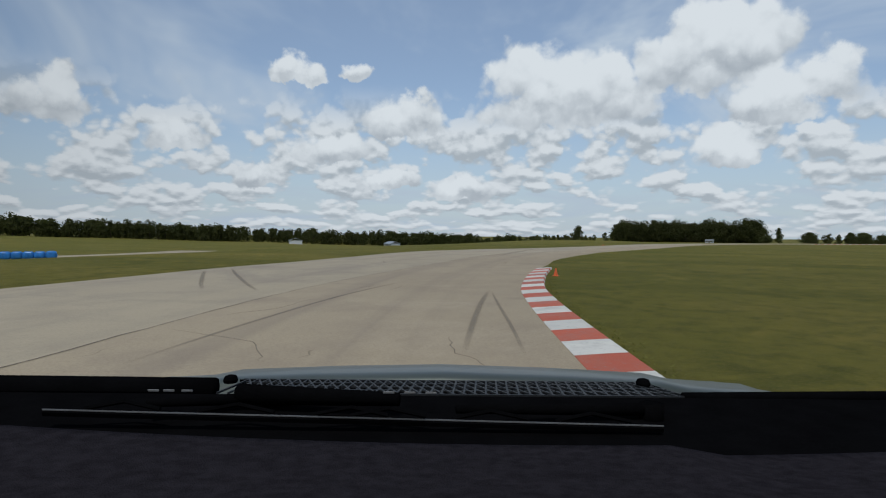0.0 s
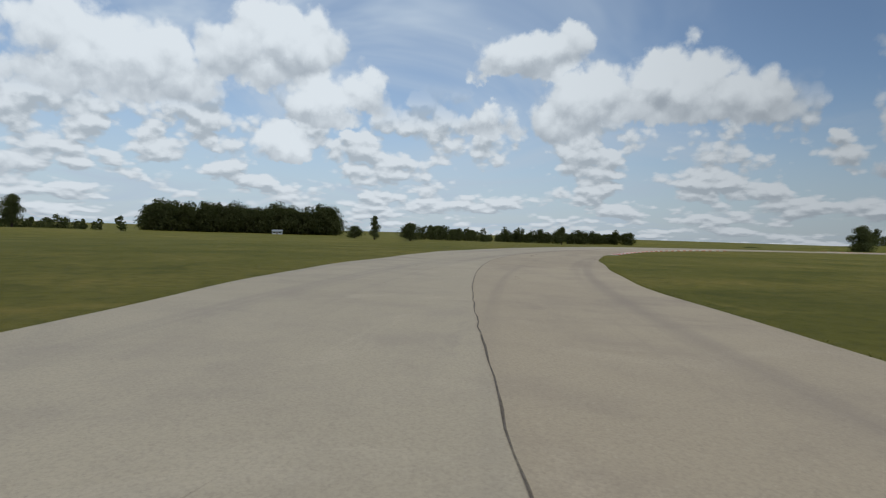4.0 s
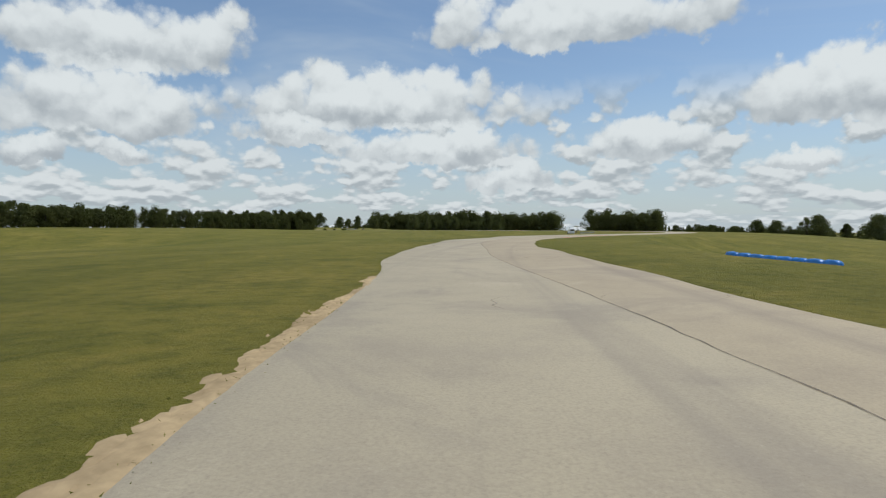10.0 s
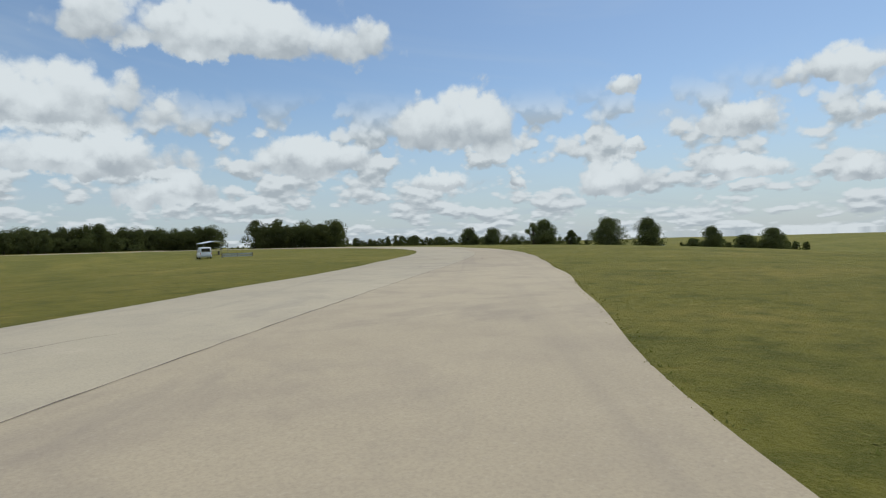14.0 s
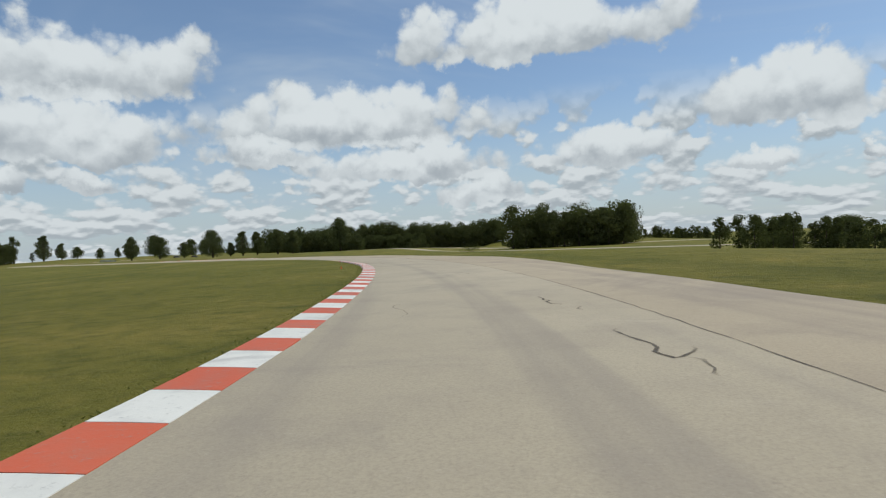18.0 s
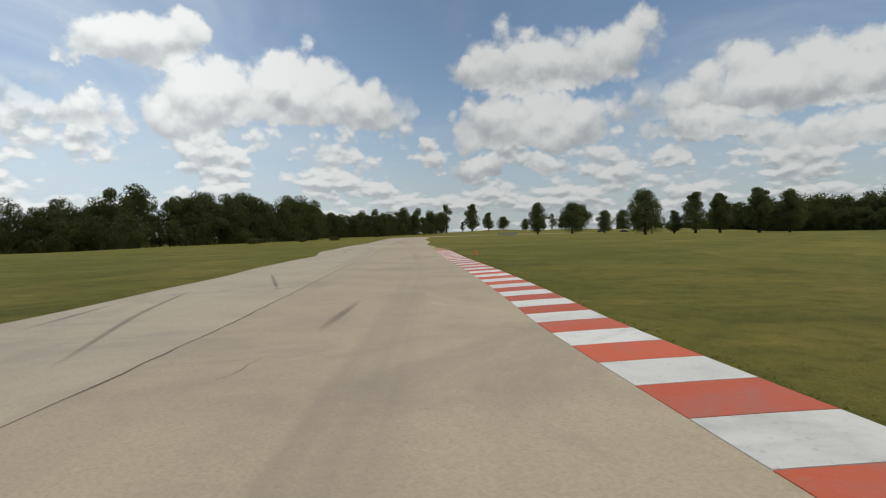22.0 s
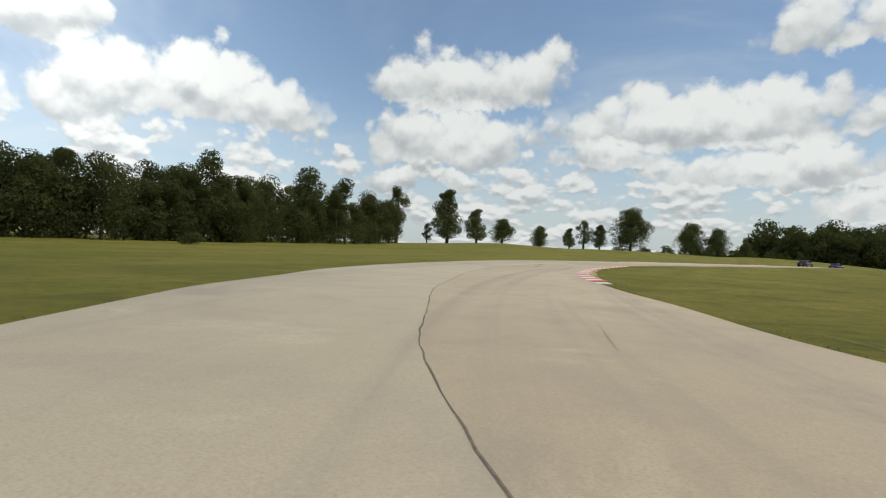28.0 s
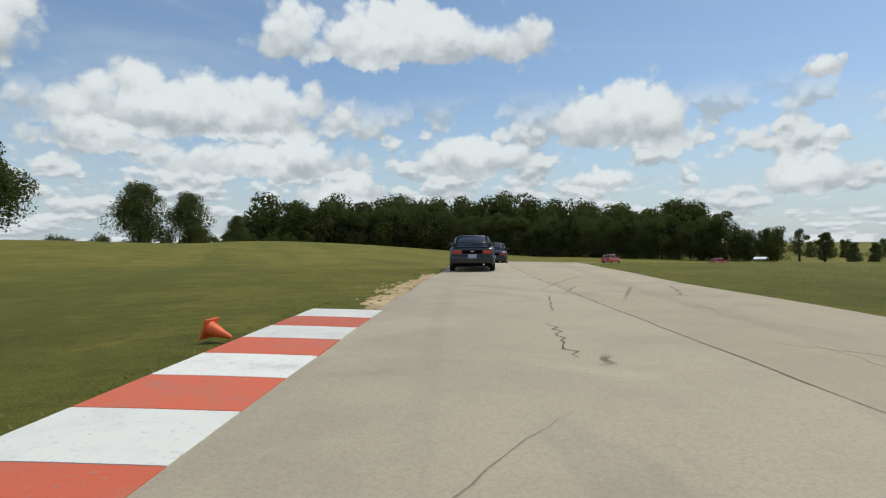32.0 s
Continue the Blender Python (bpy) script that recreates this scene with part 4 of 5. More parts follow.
def ribbon(name, path, widths, mat, parent, z=ROAD_Z, label=""):
    """A thin flat strip along a path of (s, offset) places."""
    verts, faces, cross = [], [], []
    pts = [beside(s, o) for s, o in path]
    n = len(pts)
    for i, p in enumerate(pts):
        d = (pts[min(n - 1, i + 1)] - pts[max(0, i - 1)]).normalized()
        w = widths[i] * 0.5
        end = min(1.0, i / 3, (n - 1 - i) / 3)
        verts += [(p.x + d.y * w, p.y - d.x * w, z), (p.x, p.y, z + 0.003), (p.x - d.y * w, p.y + d.x * w, z)]
        cross += [(0, end), (1, end), (0, end)]
    for i in range(n - 1):
        a = i * 3
        faces += [(a, a + 3, a + 4, a + 1), (a + 1, a + 4, a + 5, a + 2)]
    ob = mesh_object(name, verts, faces, mat, parent, label)
    layer = ob.data.uv_layers.new(name="across")
    for loop, uv in zip(ob.data.loops, layer.data):
        uv.uv = cross[loop.vertex_index]
    return ob


def bend_through(row, step):
    """Even steps along the smooth line through a row's places."""
    pts = [Vector((row[k], row[k + 1])) for k in range(1, len(row), 2)]
    return [(p.x, p.y) for p in along(pts, step)] + [(pts[-1].x, pts[-1].y)]


def seams_and_marks():
    rng = random.Random(5)
    s = -30.0
    path, wide = [], []
    while s < 905:
        path.append((s, table(SEAM, s) + rng.uniform(-0.02, 0.02)))
        wide.append(rng.uniform(0.015, 0.04))
        s += 0.4
    ribbon("paving_seam", path, wide, SEAM_TAR, road)
    for row in CRACK_A + CRACK_B + CRACK_C + CRACK_D + CRACK_Z:
        path = [(s + rng.uniform(-0.03, 0.03), o + rng.gauss(0, 0.035)) for s, o in bend_through(row, 0.16)]
        ribbon("crack", path, [row[0] * rng.uniform(0.5, 1.5) for _ in path], CRACK_TAR, road)
    for row in TYRE_A + TYRE_B + TYRE_C + TYRE_D + TYRE_E + TYRE_Z:
        path = bend_through(row, 0.5)
        n = len(path)
        wide = [row[0] * (0.55 + 0.4 * math.sin(math.pi * (k + 0.4) / (n + 0.8))) for k in range(n)]
        ribbon("tyre_mark", path, wide, RUBBER, road)
    # a sheaf of faint tyre lines sweeping along the outside of the bend
    for inset in (0.9, 1.5, 2.2, 2.8, 3.5, 4.3):
        path = [(s, table(RIGHT, s) - inset - 0.022 * (s - 732) + 0.08 * math.sin(s * 0.21 + inset)) for s in range(730, 753)]
        ribbon("tyre_mark", path, [0.06 + 0.025 * math.sin(inset * 9 + s) for s, o in path], RUBBER, road)
    # hairline cracks strewn over the whole road
    for k in range(110):
        s = rng.uniform(0, 900)
        o = rng.uniform(-table(LEFT, s) + 0.4, table(RIGHT, s) - 0.4)
        path, lean = [], rng.gauss(0, 0.6)
        for _ in range(rng.randint(5, 14)):
            path.append((s, o))
            step = rng.uniform(0.08, 0.25)
            lean = lean * 0.8 + rng.gauss(0, 0.35)
            s, o = s + step, o + lean * step
        ribbon("crack", path, [rng.uniform(0.008, 0.022) for _ in path], HAIR, road)


def streak_material(name, dark, lite, strong):
    """Rubber and tar that thin out towards their edges."""
    m, g, b = material(name, 0.75, 0, 0.3)
    o = place(g)
    n = g.noise(o, 7.0, 5.0, 0.7)
    long_ = g.noise(o, 0.9, 3.0, 0.6)
    g.wire(g.mix(g.span(n, 0.3, 0.7), dark, lite), b.inputs["Base Color"])
    uv = g.add("ShaderNodeUVMap")
    uv.uv_map = "across"
    su = g.add("ShaderNodeSeparateXYZ")
    g.wire(uv.outputs[0], su.inputs[0])
    f = g.math("MULTIPLY", g.span(su.outputs[0], 0.0, 0.7), su.outputs[1])
    f = g.math("MULTIPLY", f, g.span(g.math("ADD", n, long_), 0.6, 1.15, 0.25, strong))
    clear = g.add("ShaderNodeBsdfTransparent")
    both = g.add("ShaderNodeMixShader")
    g.wire(f, both.inputs[0])
    g.wire(clear.outputs[0], both.inputs[1])
    g.wire(b.outputs[0], both.inputs[2])
    end = [k for k in g.tree.nodes if k.bl_idname == "ShaderNodeOutputMaterial"][0]
    g.wire(both.outputs[0], end.inputs[0])
    return m


RUBBER = streak_material("rubber_streak", (0.13, 0.112, 0.09, 1), (0.22, 0.19, 0.152, 1), 0.34)
CRACK_TAR = streak_material("cracked_tar", (0.07, 0.055, 0.038, 1), (0.15, 0.12, 0.085, 1), 0.95)
HAIR = streak_material("hairline_crack", (0.15, 0.125, 0.095, 1), (0.24, 0.20, 0.155, 1), 0.6)
SEAM_TAR = streak_material("tarred_seam", (0.085, 0.066, 0.047, 1), (0.17, 0.135, 0.10, 1), 0.9)
seams_and_marks()


# ---- bare earth beside the kerbs ----
def earth_patch(s0, s1, side, inner, wide, seed):
    """Bare earth as many low ragged crumbs, thick by the edge and thin further out."""
    rng = random.Random(seed)
    verts, faces = [], []
    edge = RIGHT if side > 0 else LEFT
    swell = [rng.uniform(0.25, 1.3) for _ in range(int((s1 - s0) / 1.3) + 3)]
    for i in range(int((s1 - s0) * 30)):
        f = rng.random()
        s = s0 + (s1 - s0) * f
        u = f * (len(swell) - 2)
        w = wide * (swell[int(u)] * (1 - u % 1) + swell[int(u) + 1] * (u % 1)) * math.sin(math.pi * (f * 0.9 + 0.05)) ** 0.5
        off = w * abs(rng.gauss(0, 0.55))
        size = rng.uniform(0.03, 0.17) * (1.15 - min(0.9, off / (wide * 1.6)))
        q, way_ = beside(s, side * (table(edge, s) + inner + off + size * 0.3)), spot(s)[1]
        base, n = len(verts), 9
        z0 = 0.0
        verts.append((q.x, q.y, z0 + rng.uniform(0.018, 0.03)))
        for k in range(n):
            a = 2 * math.pi * k / n
            r = size * rng.uniform(0.6, 1.25)
            l, c = math.cos(a) * r * 1.9, math.sin(a) * r
            verts.append((q.x + way_.x * l + way_.y * c, q.y + way_.y * l - way_.x * c, z0 - 0.004))
        for k in range(n):
            faces.append((base, base + 1 + (k + 1) % n, base + 1 + k))
    ob = mesh_object("earth_patch", verts, faces, DIRT, smooth=True)
    tagged(ob, "pale bare earth worn through the grass beside the track", "earth", kind="structure")


for k, row in enumerate(((232, 264, -1, 1.15, 0.62), (263, 276, -1, 0.06, 0.28), (610, 628, 1, 0.02, 0.3), (610, 617, 1, 0.1, 1.0), (838, 872, -1, 1.12, 1.1), (880, 890, -1, 0.05, 0.7), (443.5, 447.5, -1, 0.0, 0.5),
                         (560, 566, 1, 0.0, 0.5), (507, 512, -1, 0.0, 0.4), (66, 80, -1, 0.0, 0.4), (778, 792, 1, 0.62, 0.3))):
    earth_patch(*row, seed=k)


# ---- grass blades along the edges of the road ----
def grass_fringe():
    rng = np.random.default_rng(8)
    vs = []
    s = -5.0
    while s < 905:
        for side, edge in ((-1, LEFT), (1, RIGHT)):
            e = table(edge, s)
            for a, b, w in ((s0 - 1, s1 + 1, wk) for sd, s0, s1, wk, *rest in KERBS if sd == side):
                if a < s < b:
                    e += w + 0.05
            for _ in range(14):
                ds, off = rng.uniform(0, 0.7), e - 0.02 + abs(rng.normal()) * 0.13
                q = beside(s + ds, side * off)
                h = rng.uniform(0.018, 0.034)
                t = rng.uniform(0, 6.28)
                lx, ly = math.cos(t) * 0.014, math.sin(t) * 0.014
                bx, by = rng.normal() * 0.035, rng.normal() * 0.035
                vs += [(q.x - lx, q.y - ly, 0.0), (q.x + lx, q.y + ly, 0.0), (q.x + bx, q.y + by, h)]
        s += 0.7
    ob = mesh_object("grass_blades", vs, [(i, i + 1, i + 2) for i in range(0, len(vs), 3)], BLADES)
    tagged(ob, "short green and straw grass blades along the track edge", "grass", kind="stuff")


BLADES = leaf_material("grass_blades", (0.20, 0.20, 0.05), (0.32, 0.29, 0.10))
grass_fringe()


# ---- small shaping helpers ----
def box_bm(x0, y0, z0, x1, y1, z1, bevel=0.02, seg=2):
    bm = bmesh.new()
    bmesh.ops.create_cube(bm, size=1)
    for v in bm.verts:
        v.co = Vector(((x0 + x1) / 2 + v.co.x * (x1 - x0), (y0 + y1) / 2 + v.co.y * (y1 - y0), (z0 + z1) / 2 + v.co.z * (z1 - z0)))
    if bevel:
        bmesh.ops.bevel(bm, geom=bm.edges[:], offset=bevel, segments=seg, affect="EDGES", profile=0.5)
    return bm


def lathe_bm(profile, sides=20, axis="z"):
    """Turn (radius, height) pairs round an axis."""
    bm = bmesh.new()
    rings = []
    for r, h in profile:
        ring = []
        for k in range(sides):
            a = 2 * math.pi * k / sides
            p = (r * math.cos(a), r * math.sin(a), h)
            ring.append(bm.verts.new(p if axis == "z" else (h, p[0], p[1])))
        rings.append(ring)
    for a, b in zip(rings, rings[1:]):
        for k in range(sides):
            j = (k + 1) % sides
            bm.faces.new((a[k], a[j], b[j], b[k]))
    bm.faces.new(rings[0][::-1])
    bm.faces.new(rings[-1])
    bmesh.ops.recalc_face_normals(bm, faces=bm.faces[:])
    return bm


def loft_bm(sections, close=True):
    """A skin through sections (y, [(x, z), ...] from the middle top round the right side to the middle bottom), mirrored."""
    bm = bmesh.new()
    rings = []
    for y, half in sections:
        pts = [(x, z) for x, z in half] + [(-x, z) for x, z in half[::-1] if x > 1e-6]
        rings.append([bm.verts.new((x, y, z)) for x, z in pts])
    n = len(rings[0])
    for a, b in zip(rings, rings[1:]):
        for k in range(n):
            j = (k + 1) % n
            bm.faces.new((a[k], a[j], b[j], b[k]))
    if close:
        bm.faces.new(rings[0])
        bm.faces.new(rings[-1][::-1])
    bmesh.ops.recalc_face_normals(bm, faces=bm.faces[:])
    return bm


def bar_bm(p, q, r0, r1=None, sides=8):
    bm = bmesh.new()
    verts, faces = [], []
    tube(verts, faces, p, q, r0, r0 if r1 is None else r1, sides)
    vs = [bm.verts.new(v) for v in verts]
    for f in faces:
        bm.faces.new([vs[i] for i in f])
    bm.faces.new(vs[:sides][::-1])
    bm.faces.new(vs[sides:])
    bmesh.ops.recalc_face_normals(bm, faces=bm.faces[:])
    return bm


# ---- cones ----
def build_cone():
    cone = empty("traffic_cone", "upright orange plastic traffic cone on the grass beside the kerb", "cone", "cones marking the bends")
    part("cone_body", lathe_bm([(0.135, 0.03), (0.125, 0.05), (0.03, 0.45), (0.022, 0.46)], 20), ORANGE, cone, smooth=False)
    part("base", box_bm(-0.18, -0.18, 0, 0.18, 0.18, 0.035, 0.015), ORANGE, cone, "square orange base plate")
    return cone


cone = build_cone()
CONES = [(-16.3, -3.9), (-74.8, -11.8), (-155, 45.3), (-169.4, 118.2), (-140.6, 204.0), (-88.9, 334.4), (-131.4, 433.3), (-224.3, 530.0), (-238.6, 587.9)]
SMALL = {0: 0.5, 2: 0.7, 3: 1.2, 4: 0.5, 5: 0.6, 7: 1.35, 8: 0.6}
for k, (x, y) in enumerate(CONES):
    m = pose(x, y, ground_at(x, y), 0, 0, 17 * k) @ Matrix.Scale(SMALL.get(k, 1.0), 4)
    if k == 0:
        cone.matrix_basis = m
    else:
        copy_thing(cone, m)
fallen = copy_thing(cone, pose(-227.05, 668.3, 0.17, 0, 109, -33) @ Matrix.Scale(1.4, 4))
fallen["label"] = "orange plastic traffic cone knocked over on its side in the grass"


# ---- blue tarpaulin tyre barriers ----
def build_barrier(x0, y0, x1, y1, n):
    a, b = Vector((x0, y0)), Vector((x1, y1))
    bar = empty("tyre_barrier", "low row of stacked tyres wrapped in crumpled blue tarpaulin", "barrier", "blue barriers in the field")
    bar.location = (x0, y0, 0)
    d = (b - a) / n
    rng = random.Random(int(x0))
    for i in range(n):
        p = d * (i + 0.5)
        z = ground_at(x0 + p.x, y0 + p.y)
        bm = bmesh.new()
        bmesh.ops.create_uvsphere(bm, u_segments=18, v_segments=10, radius=1)
        for v in bm.verts:
            c = v.co
            w = Vector((abs(c.x) ** 0.5 * (1 if c.x > 0 else -1), abs(c.y) ** 0.6 * (1 if c.y > 0 else -1), abs(c.z) ** 0.6 * (1 if c.z > 0 else -1)))
            v.co = Vector((w.x * d.length * 0.52, w.y * 0.42, 0.54 + w.z * 0.58)) + Vector((rng.uniform(-0.04, 0.04), rng.uniform(-0.04, 0.04), rng.uniform(-0.05, 0.05)))
        bm.transform(Matrix.Translation((p.x, p.y, z)) @ Matrix.Rotation(math.atan2(d.y, d.x), 4, "Z"))
        part("wrapped_tyre", bm, BLUE, bar, smooth=True)


build_barrier(-131, 188, -128.8, 174, 8)
build_barrier(-88.5, 431.5, -80, 430, 6)
build_barrier(-47, -92, -52, -87, 5)


# ---- cars ----
def ring(w, top, bottom, crown=0.03, tuck=0.9):
    """Half a car section: from the middle of the top round to the middle of the floor."""
    return [(0, top + crown), (w * 0.55, top + crown * 0.7), (w * 0.86, top), (w * 0.97, top - 0.08), (w, (top + bottom) * 0.5 + 0.06), (w * 0.985, bottom + 0.16), (w * tuck, bottom), (0, bottom)]


def cabin(w_low, w_top, low, top):
    return [(0, top + 0.02), (w_top * 0.7, top + 0.01), (w_top, top - 0.05), (w_low, low), (w_low * 0.9, low - 0.05), (0, low - 0.05)]


def build_wheel(car, x, y, r=0.30):
    side = 1 if x > 0 else -1
    bm = lathe_bm([(r * 0.62, -0.09), (r * 0.96, -0.095), (r, -0.06), (r, 0.06), (r * 0.96, 0.095), (r * 0.62, 0.09)], 24, "x")
    bm.transform(Matrix.Translation((x, y, r)))
    wheel = part("wheel", bm, TYRE, car, "black tyre")
    hub = lathe_bm([(r * 0.60, -0.03), (r * 0.60, 0.05), (r * 0.18, 0.07), (r * 0.10, 0.085)], 16, "x")
    if side < 0:
        hub.transform(Matrix.Scale(-1, 4, (1, 0, 0)))
        bmesh.ops.reverse_faces(hub, faces=hub.faces[:])
    hub.transform(Matrix.Translation((x + side * 0.03, y, r)))
    part("rim", hub, STEEL, wheel, "pale alloy rim")


def build_coupe(name, label, paint, long=4.4, wide=0.855, tall=1.33, hatch=True, group=""):
    """A car that heads along +y, its tail at y = 0."""
    car = empty(name, label, "car", group)
    L, W = long, wide
    body = [(0.0, ring(W * 0.86, 0.78, 0.34, 0.02)), (0.06, ring(W * 0.94, 0.86, 0.24, 0.03)), (0.35, ring(W * 0.98, 0.93, 0.20, 0.03)), (0.8, ring(W, 0.93, 0.2, 0.03)),
            (L * 0.45, ring(W, 0.90, 0.18, 0.03)), (L * 0.66, ring(W, 0.88, 0.18, 0.04)), (L * 0.86, ring(W * 0.97, 0.74, 0.2, 0.05)), (L * 0.97, ring(W * 0.88, 0.60, 0.24, 0.04)),
            (L, ring(W * 0.74, 0.52, 0.30, 0.02))]
    bm = loft_bm(body)
    part("body", bm, paint, car, smooth=True)
    base = 0.35 if hatch else 0.95
    cab = [(base, cabin(W * 0.80, W * 0.60, 0.93, 0.95)), (base + 0.75, cabin(W * 0.90, W * 0.68, 0.93, tall - 0.03)), (L * 0.42, cabin(W * 0.92, W * 0.70, 0.92, tall)),
           (L * 0.52, cabin(W * 0.92, W * 0.68, 0.91, tall - 0.03)), (L * 0.70, cabin(W * 0.86, W * 0.6, 0.87, 0.90))]
    part("window_band", loft_bm(cab), GLASS_DARK, car, "dark tinted glass", smooth=True)
    y0, y1 = base + 0.72, L * 0.53
    roof = [(y0, [(0, tall - 0.005), (W * 0.5, tall - 0.012), (W * 0.705, tall - 0.075), (W * 0.70, tall - 0.10), (0, tall - 0.05)]),
            ((y0 + y1) / 2, [(0, tall + 0.03), (W * 0.5, tall + 0.022), (W * 0.725, tall - 0.045), (W * 0.72, tall - 0.08), (0, tall - 0.03)]),
            (y1, [(0, tall - 0.0), (W * 0.5, tall - 0.01), (W * 0.70, tall - 0.075), (W * 0.69, tall - 0.10), (0, tall - 0.05)])]
    part("roof", loft_bm(roof), paint, car, smooth=True)
    for sx in (-1, 1):
        for (ya, za, xa), (yb, zb, xb) in (((base + 0.02, 0.95, W * 0.79), (y0, tall - 0.06, W * 0.70)), ((L * 0.70, 0.90, W * 0.85), (y1, tall - 0.06, W * 0.69)), ((L * 0.40, 0.93, W * 0.925), (L * 0.38, tall - 0.06, W * 0.725))):
            part("pillar", bar_bm((sx * xa, ya, za), (sx * xb, yb, zb), 0.045, 0.035), paint, car, smooth=True)
        part("tail_lamp", box_bm(sx * W * 0.44 if sx > 0 else -W * 0.86, -0.012, 0.655, sx * W * 0.86 if sx > 0 else -W * 0.44, 0.10, 0.80, 0.03, 3), LAMP_RED, car, "wide red tail lamp lens")
        part("headlamp", box_bm(min(sx * W * 0.4, sx * W * 0.72), L * 0.955, 0.52, max(sx * W * 0.4, sx * W * 0.72), L * 0.985, 0.61, 0.02), CHROME, car, "clear headlamp")
        m = box_bm(sx * (W + 0.02) - 0.08, L * 0.60, 0.93, sx * (W + 0.02) + 0.08, L * 0.60 + 0.12, 1.06, 0.04, 3)
        part("door_mirror", m, paint, car)
        part("door_handle", box_bm(sx * W - 0.02, L * 0.42, 0.76, sx * W + 0.02, L * 0.42 + 0.16, 0.79, 0.01), BLACK, car)
        part("side_window", box_bm(sx * W * 0.93 - 0.01, L * 0.42, 0.95, sx * W * 0.93 + 0.01, L * 0.60, 1.0, 0.004), GLASS_DARK, car)
        build_wheel(car, sx * (W - 0.10), 0.82)
        build_wheel(car, sx * (W - 0.10), L * 0.80)
        part("exhaust", bar_bm((sx * 0.42, -0.03, 0.27), (sx * 0.42, 0.25, 0.28), 0.035), CHROME, car) if sx > 0 else None
    part("rear_bumper", box_bm(-W * 0.93, -0.05, 0.30, W * 0.93, 0.22, 0.60, 0.07, 4), paint, car, smooth=True)
    part("under_bumper", box_bm(-W * 0.86, 0.0, 0.19, W * 0.86, 0.3, 0.32, 0.03), BLACK, car)
    part("number_plate", box_bm(-0.155, -0.068, 0.50, 0.155, -0.055, 0.65, 0.004), PLATE, car, "pale plate with a plain bar")
    part("tail_panel", box_bm(-W * 0.43, -0.01, 0.665, W * 0.43, 0.08, 0.79, 0.01), BLACK, car)
    part("badge", box_bm(-0.07, -0.022, 0.735, 0.07, -0.012, 0.765, 0.004), CHROME, car)
    wing = [(0.10, [(0, 1.055), (W * 0.80, 1.05), (W * 0.84, 1.03), (W * 0.80, 1.02), (0, 1.025)]), (0.34, [(0, 1.06), (W * 0.80, 1.055), (W * 0.84, 1.035), (W * 0.80, 1.03), (0, 1.04)])]
    if hatch:
        part("spoiler", loft_bm(wing), paint, car, smooth=False)
        for sx in (-1, 1):
            part("spoiler_stay", box_bm(sx * W * 0.72 - 0.03, 0.16, 0.92, sx * W * 0.72 + 0.03, 0.30, 1.04, 0.01), paint, car)
    return car


coupe = build_coupe("coupe", "dark green two-door coupe with low rear spoiler on the track", CAR_DARK)
coupe.matrix_basis = pose(-218.6, 680.2, ground_at(-218.6, 680.2) + 0.02, 0, 0, -23)
sedan = build_coupe("sedan", "black sedan with dark glass ahead of the green coupe", CAR_BLACK, 4.5, 0.86, 1.40, False)
sedan.matrix_basis = pose(-211.8, 692.8, ground_at(-211.8, 692.8) + 0.02, 0, 0, -27)
red_car = build_coupe("hatchback", "small red hatchback far ahead on the track by the wood", CAR_RED, 4.0, 0.84, 1.45, True)


def on_track(car, s, off, turn=0):
    p, w = spot(s)
    q = beside(s, off)
    car.matrix_basis = pose(q.x, q.y, ground_at(q.x, q.y) + 0.02, 0, 0, math.degrees(math.atan2(-w.x, w.y)) + turn)


on_track(red_car, 970, 0.5)
far_red = copy_thing(red_car, pose(0, 0, 0))
far_red["label"] = "small red car at the straight's end by the wood"
on_track(far_red, 1001, -0.5)


GRILLE = plain("dark_grey_grille", (0.018, 0.019, 0.02), 0.6, 0.0, 0.2, 20.0)
EDGE = plain("dull_metal_edge", (0.16, 0.16, 0.16), 0.5, 0.0, 0.2, 30.0)


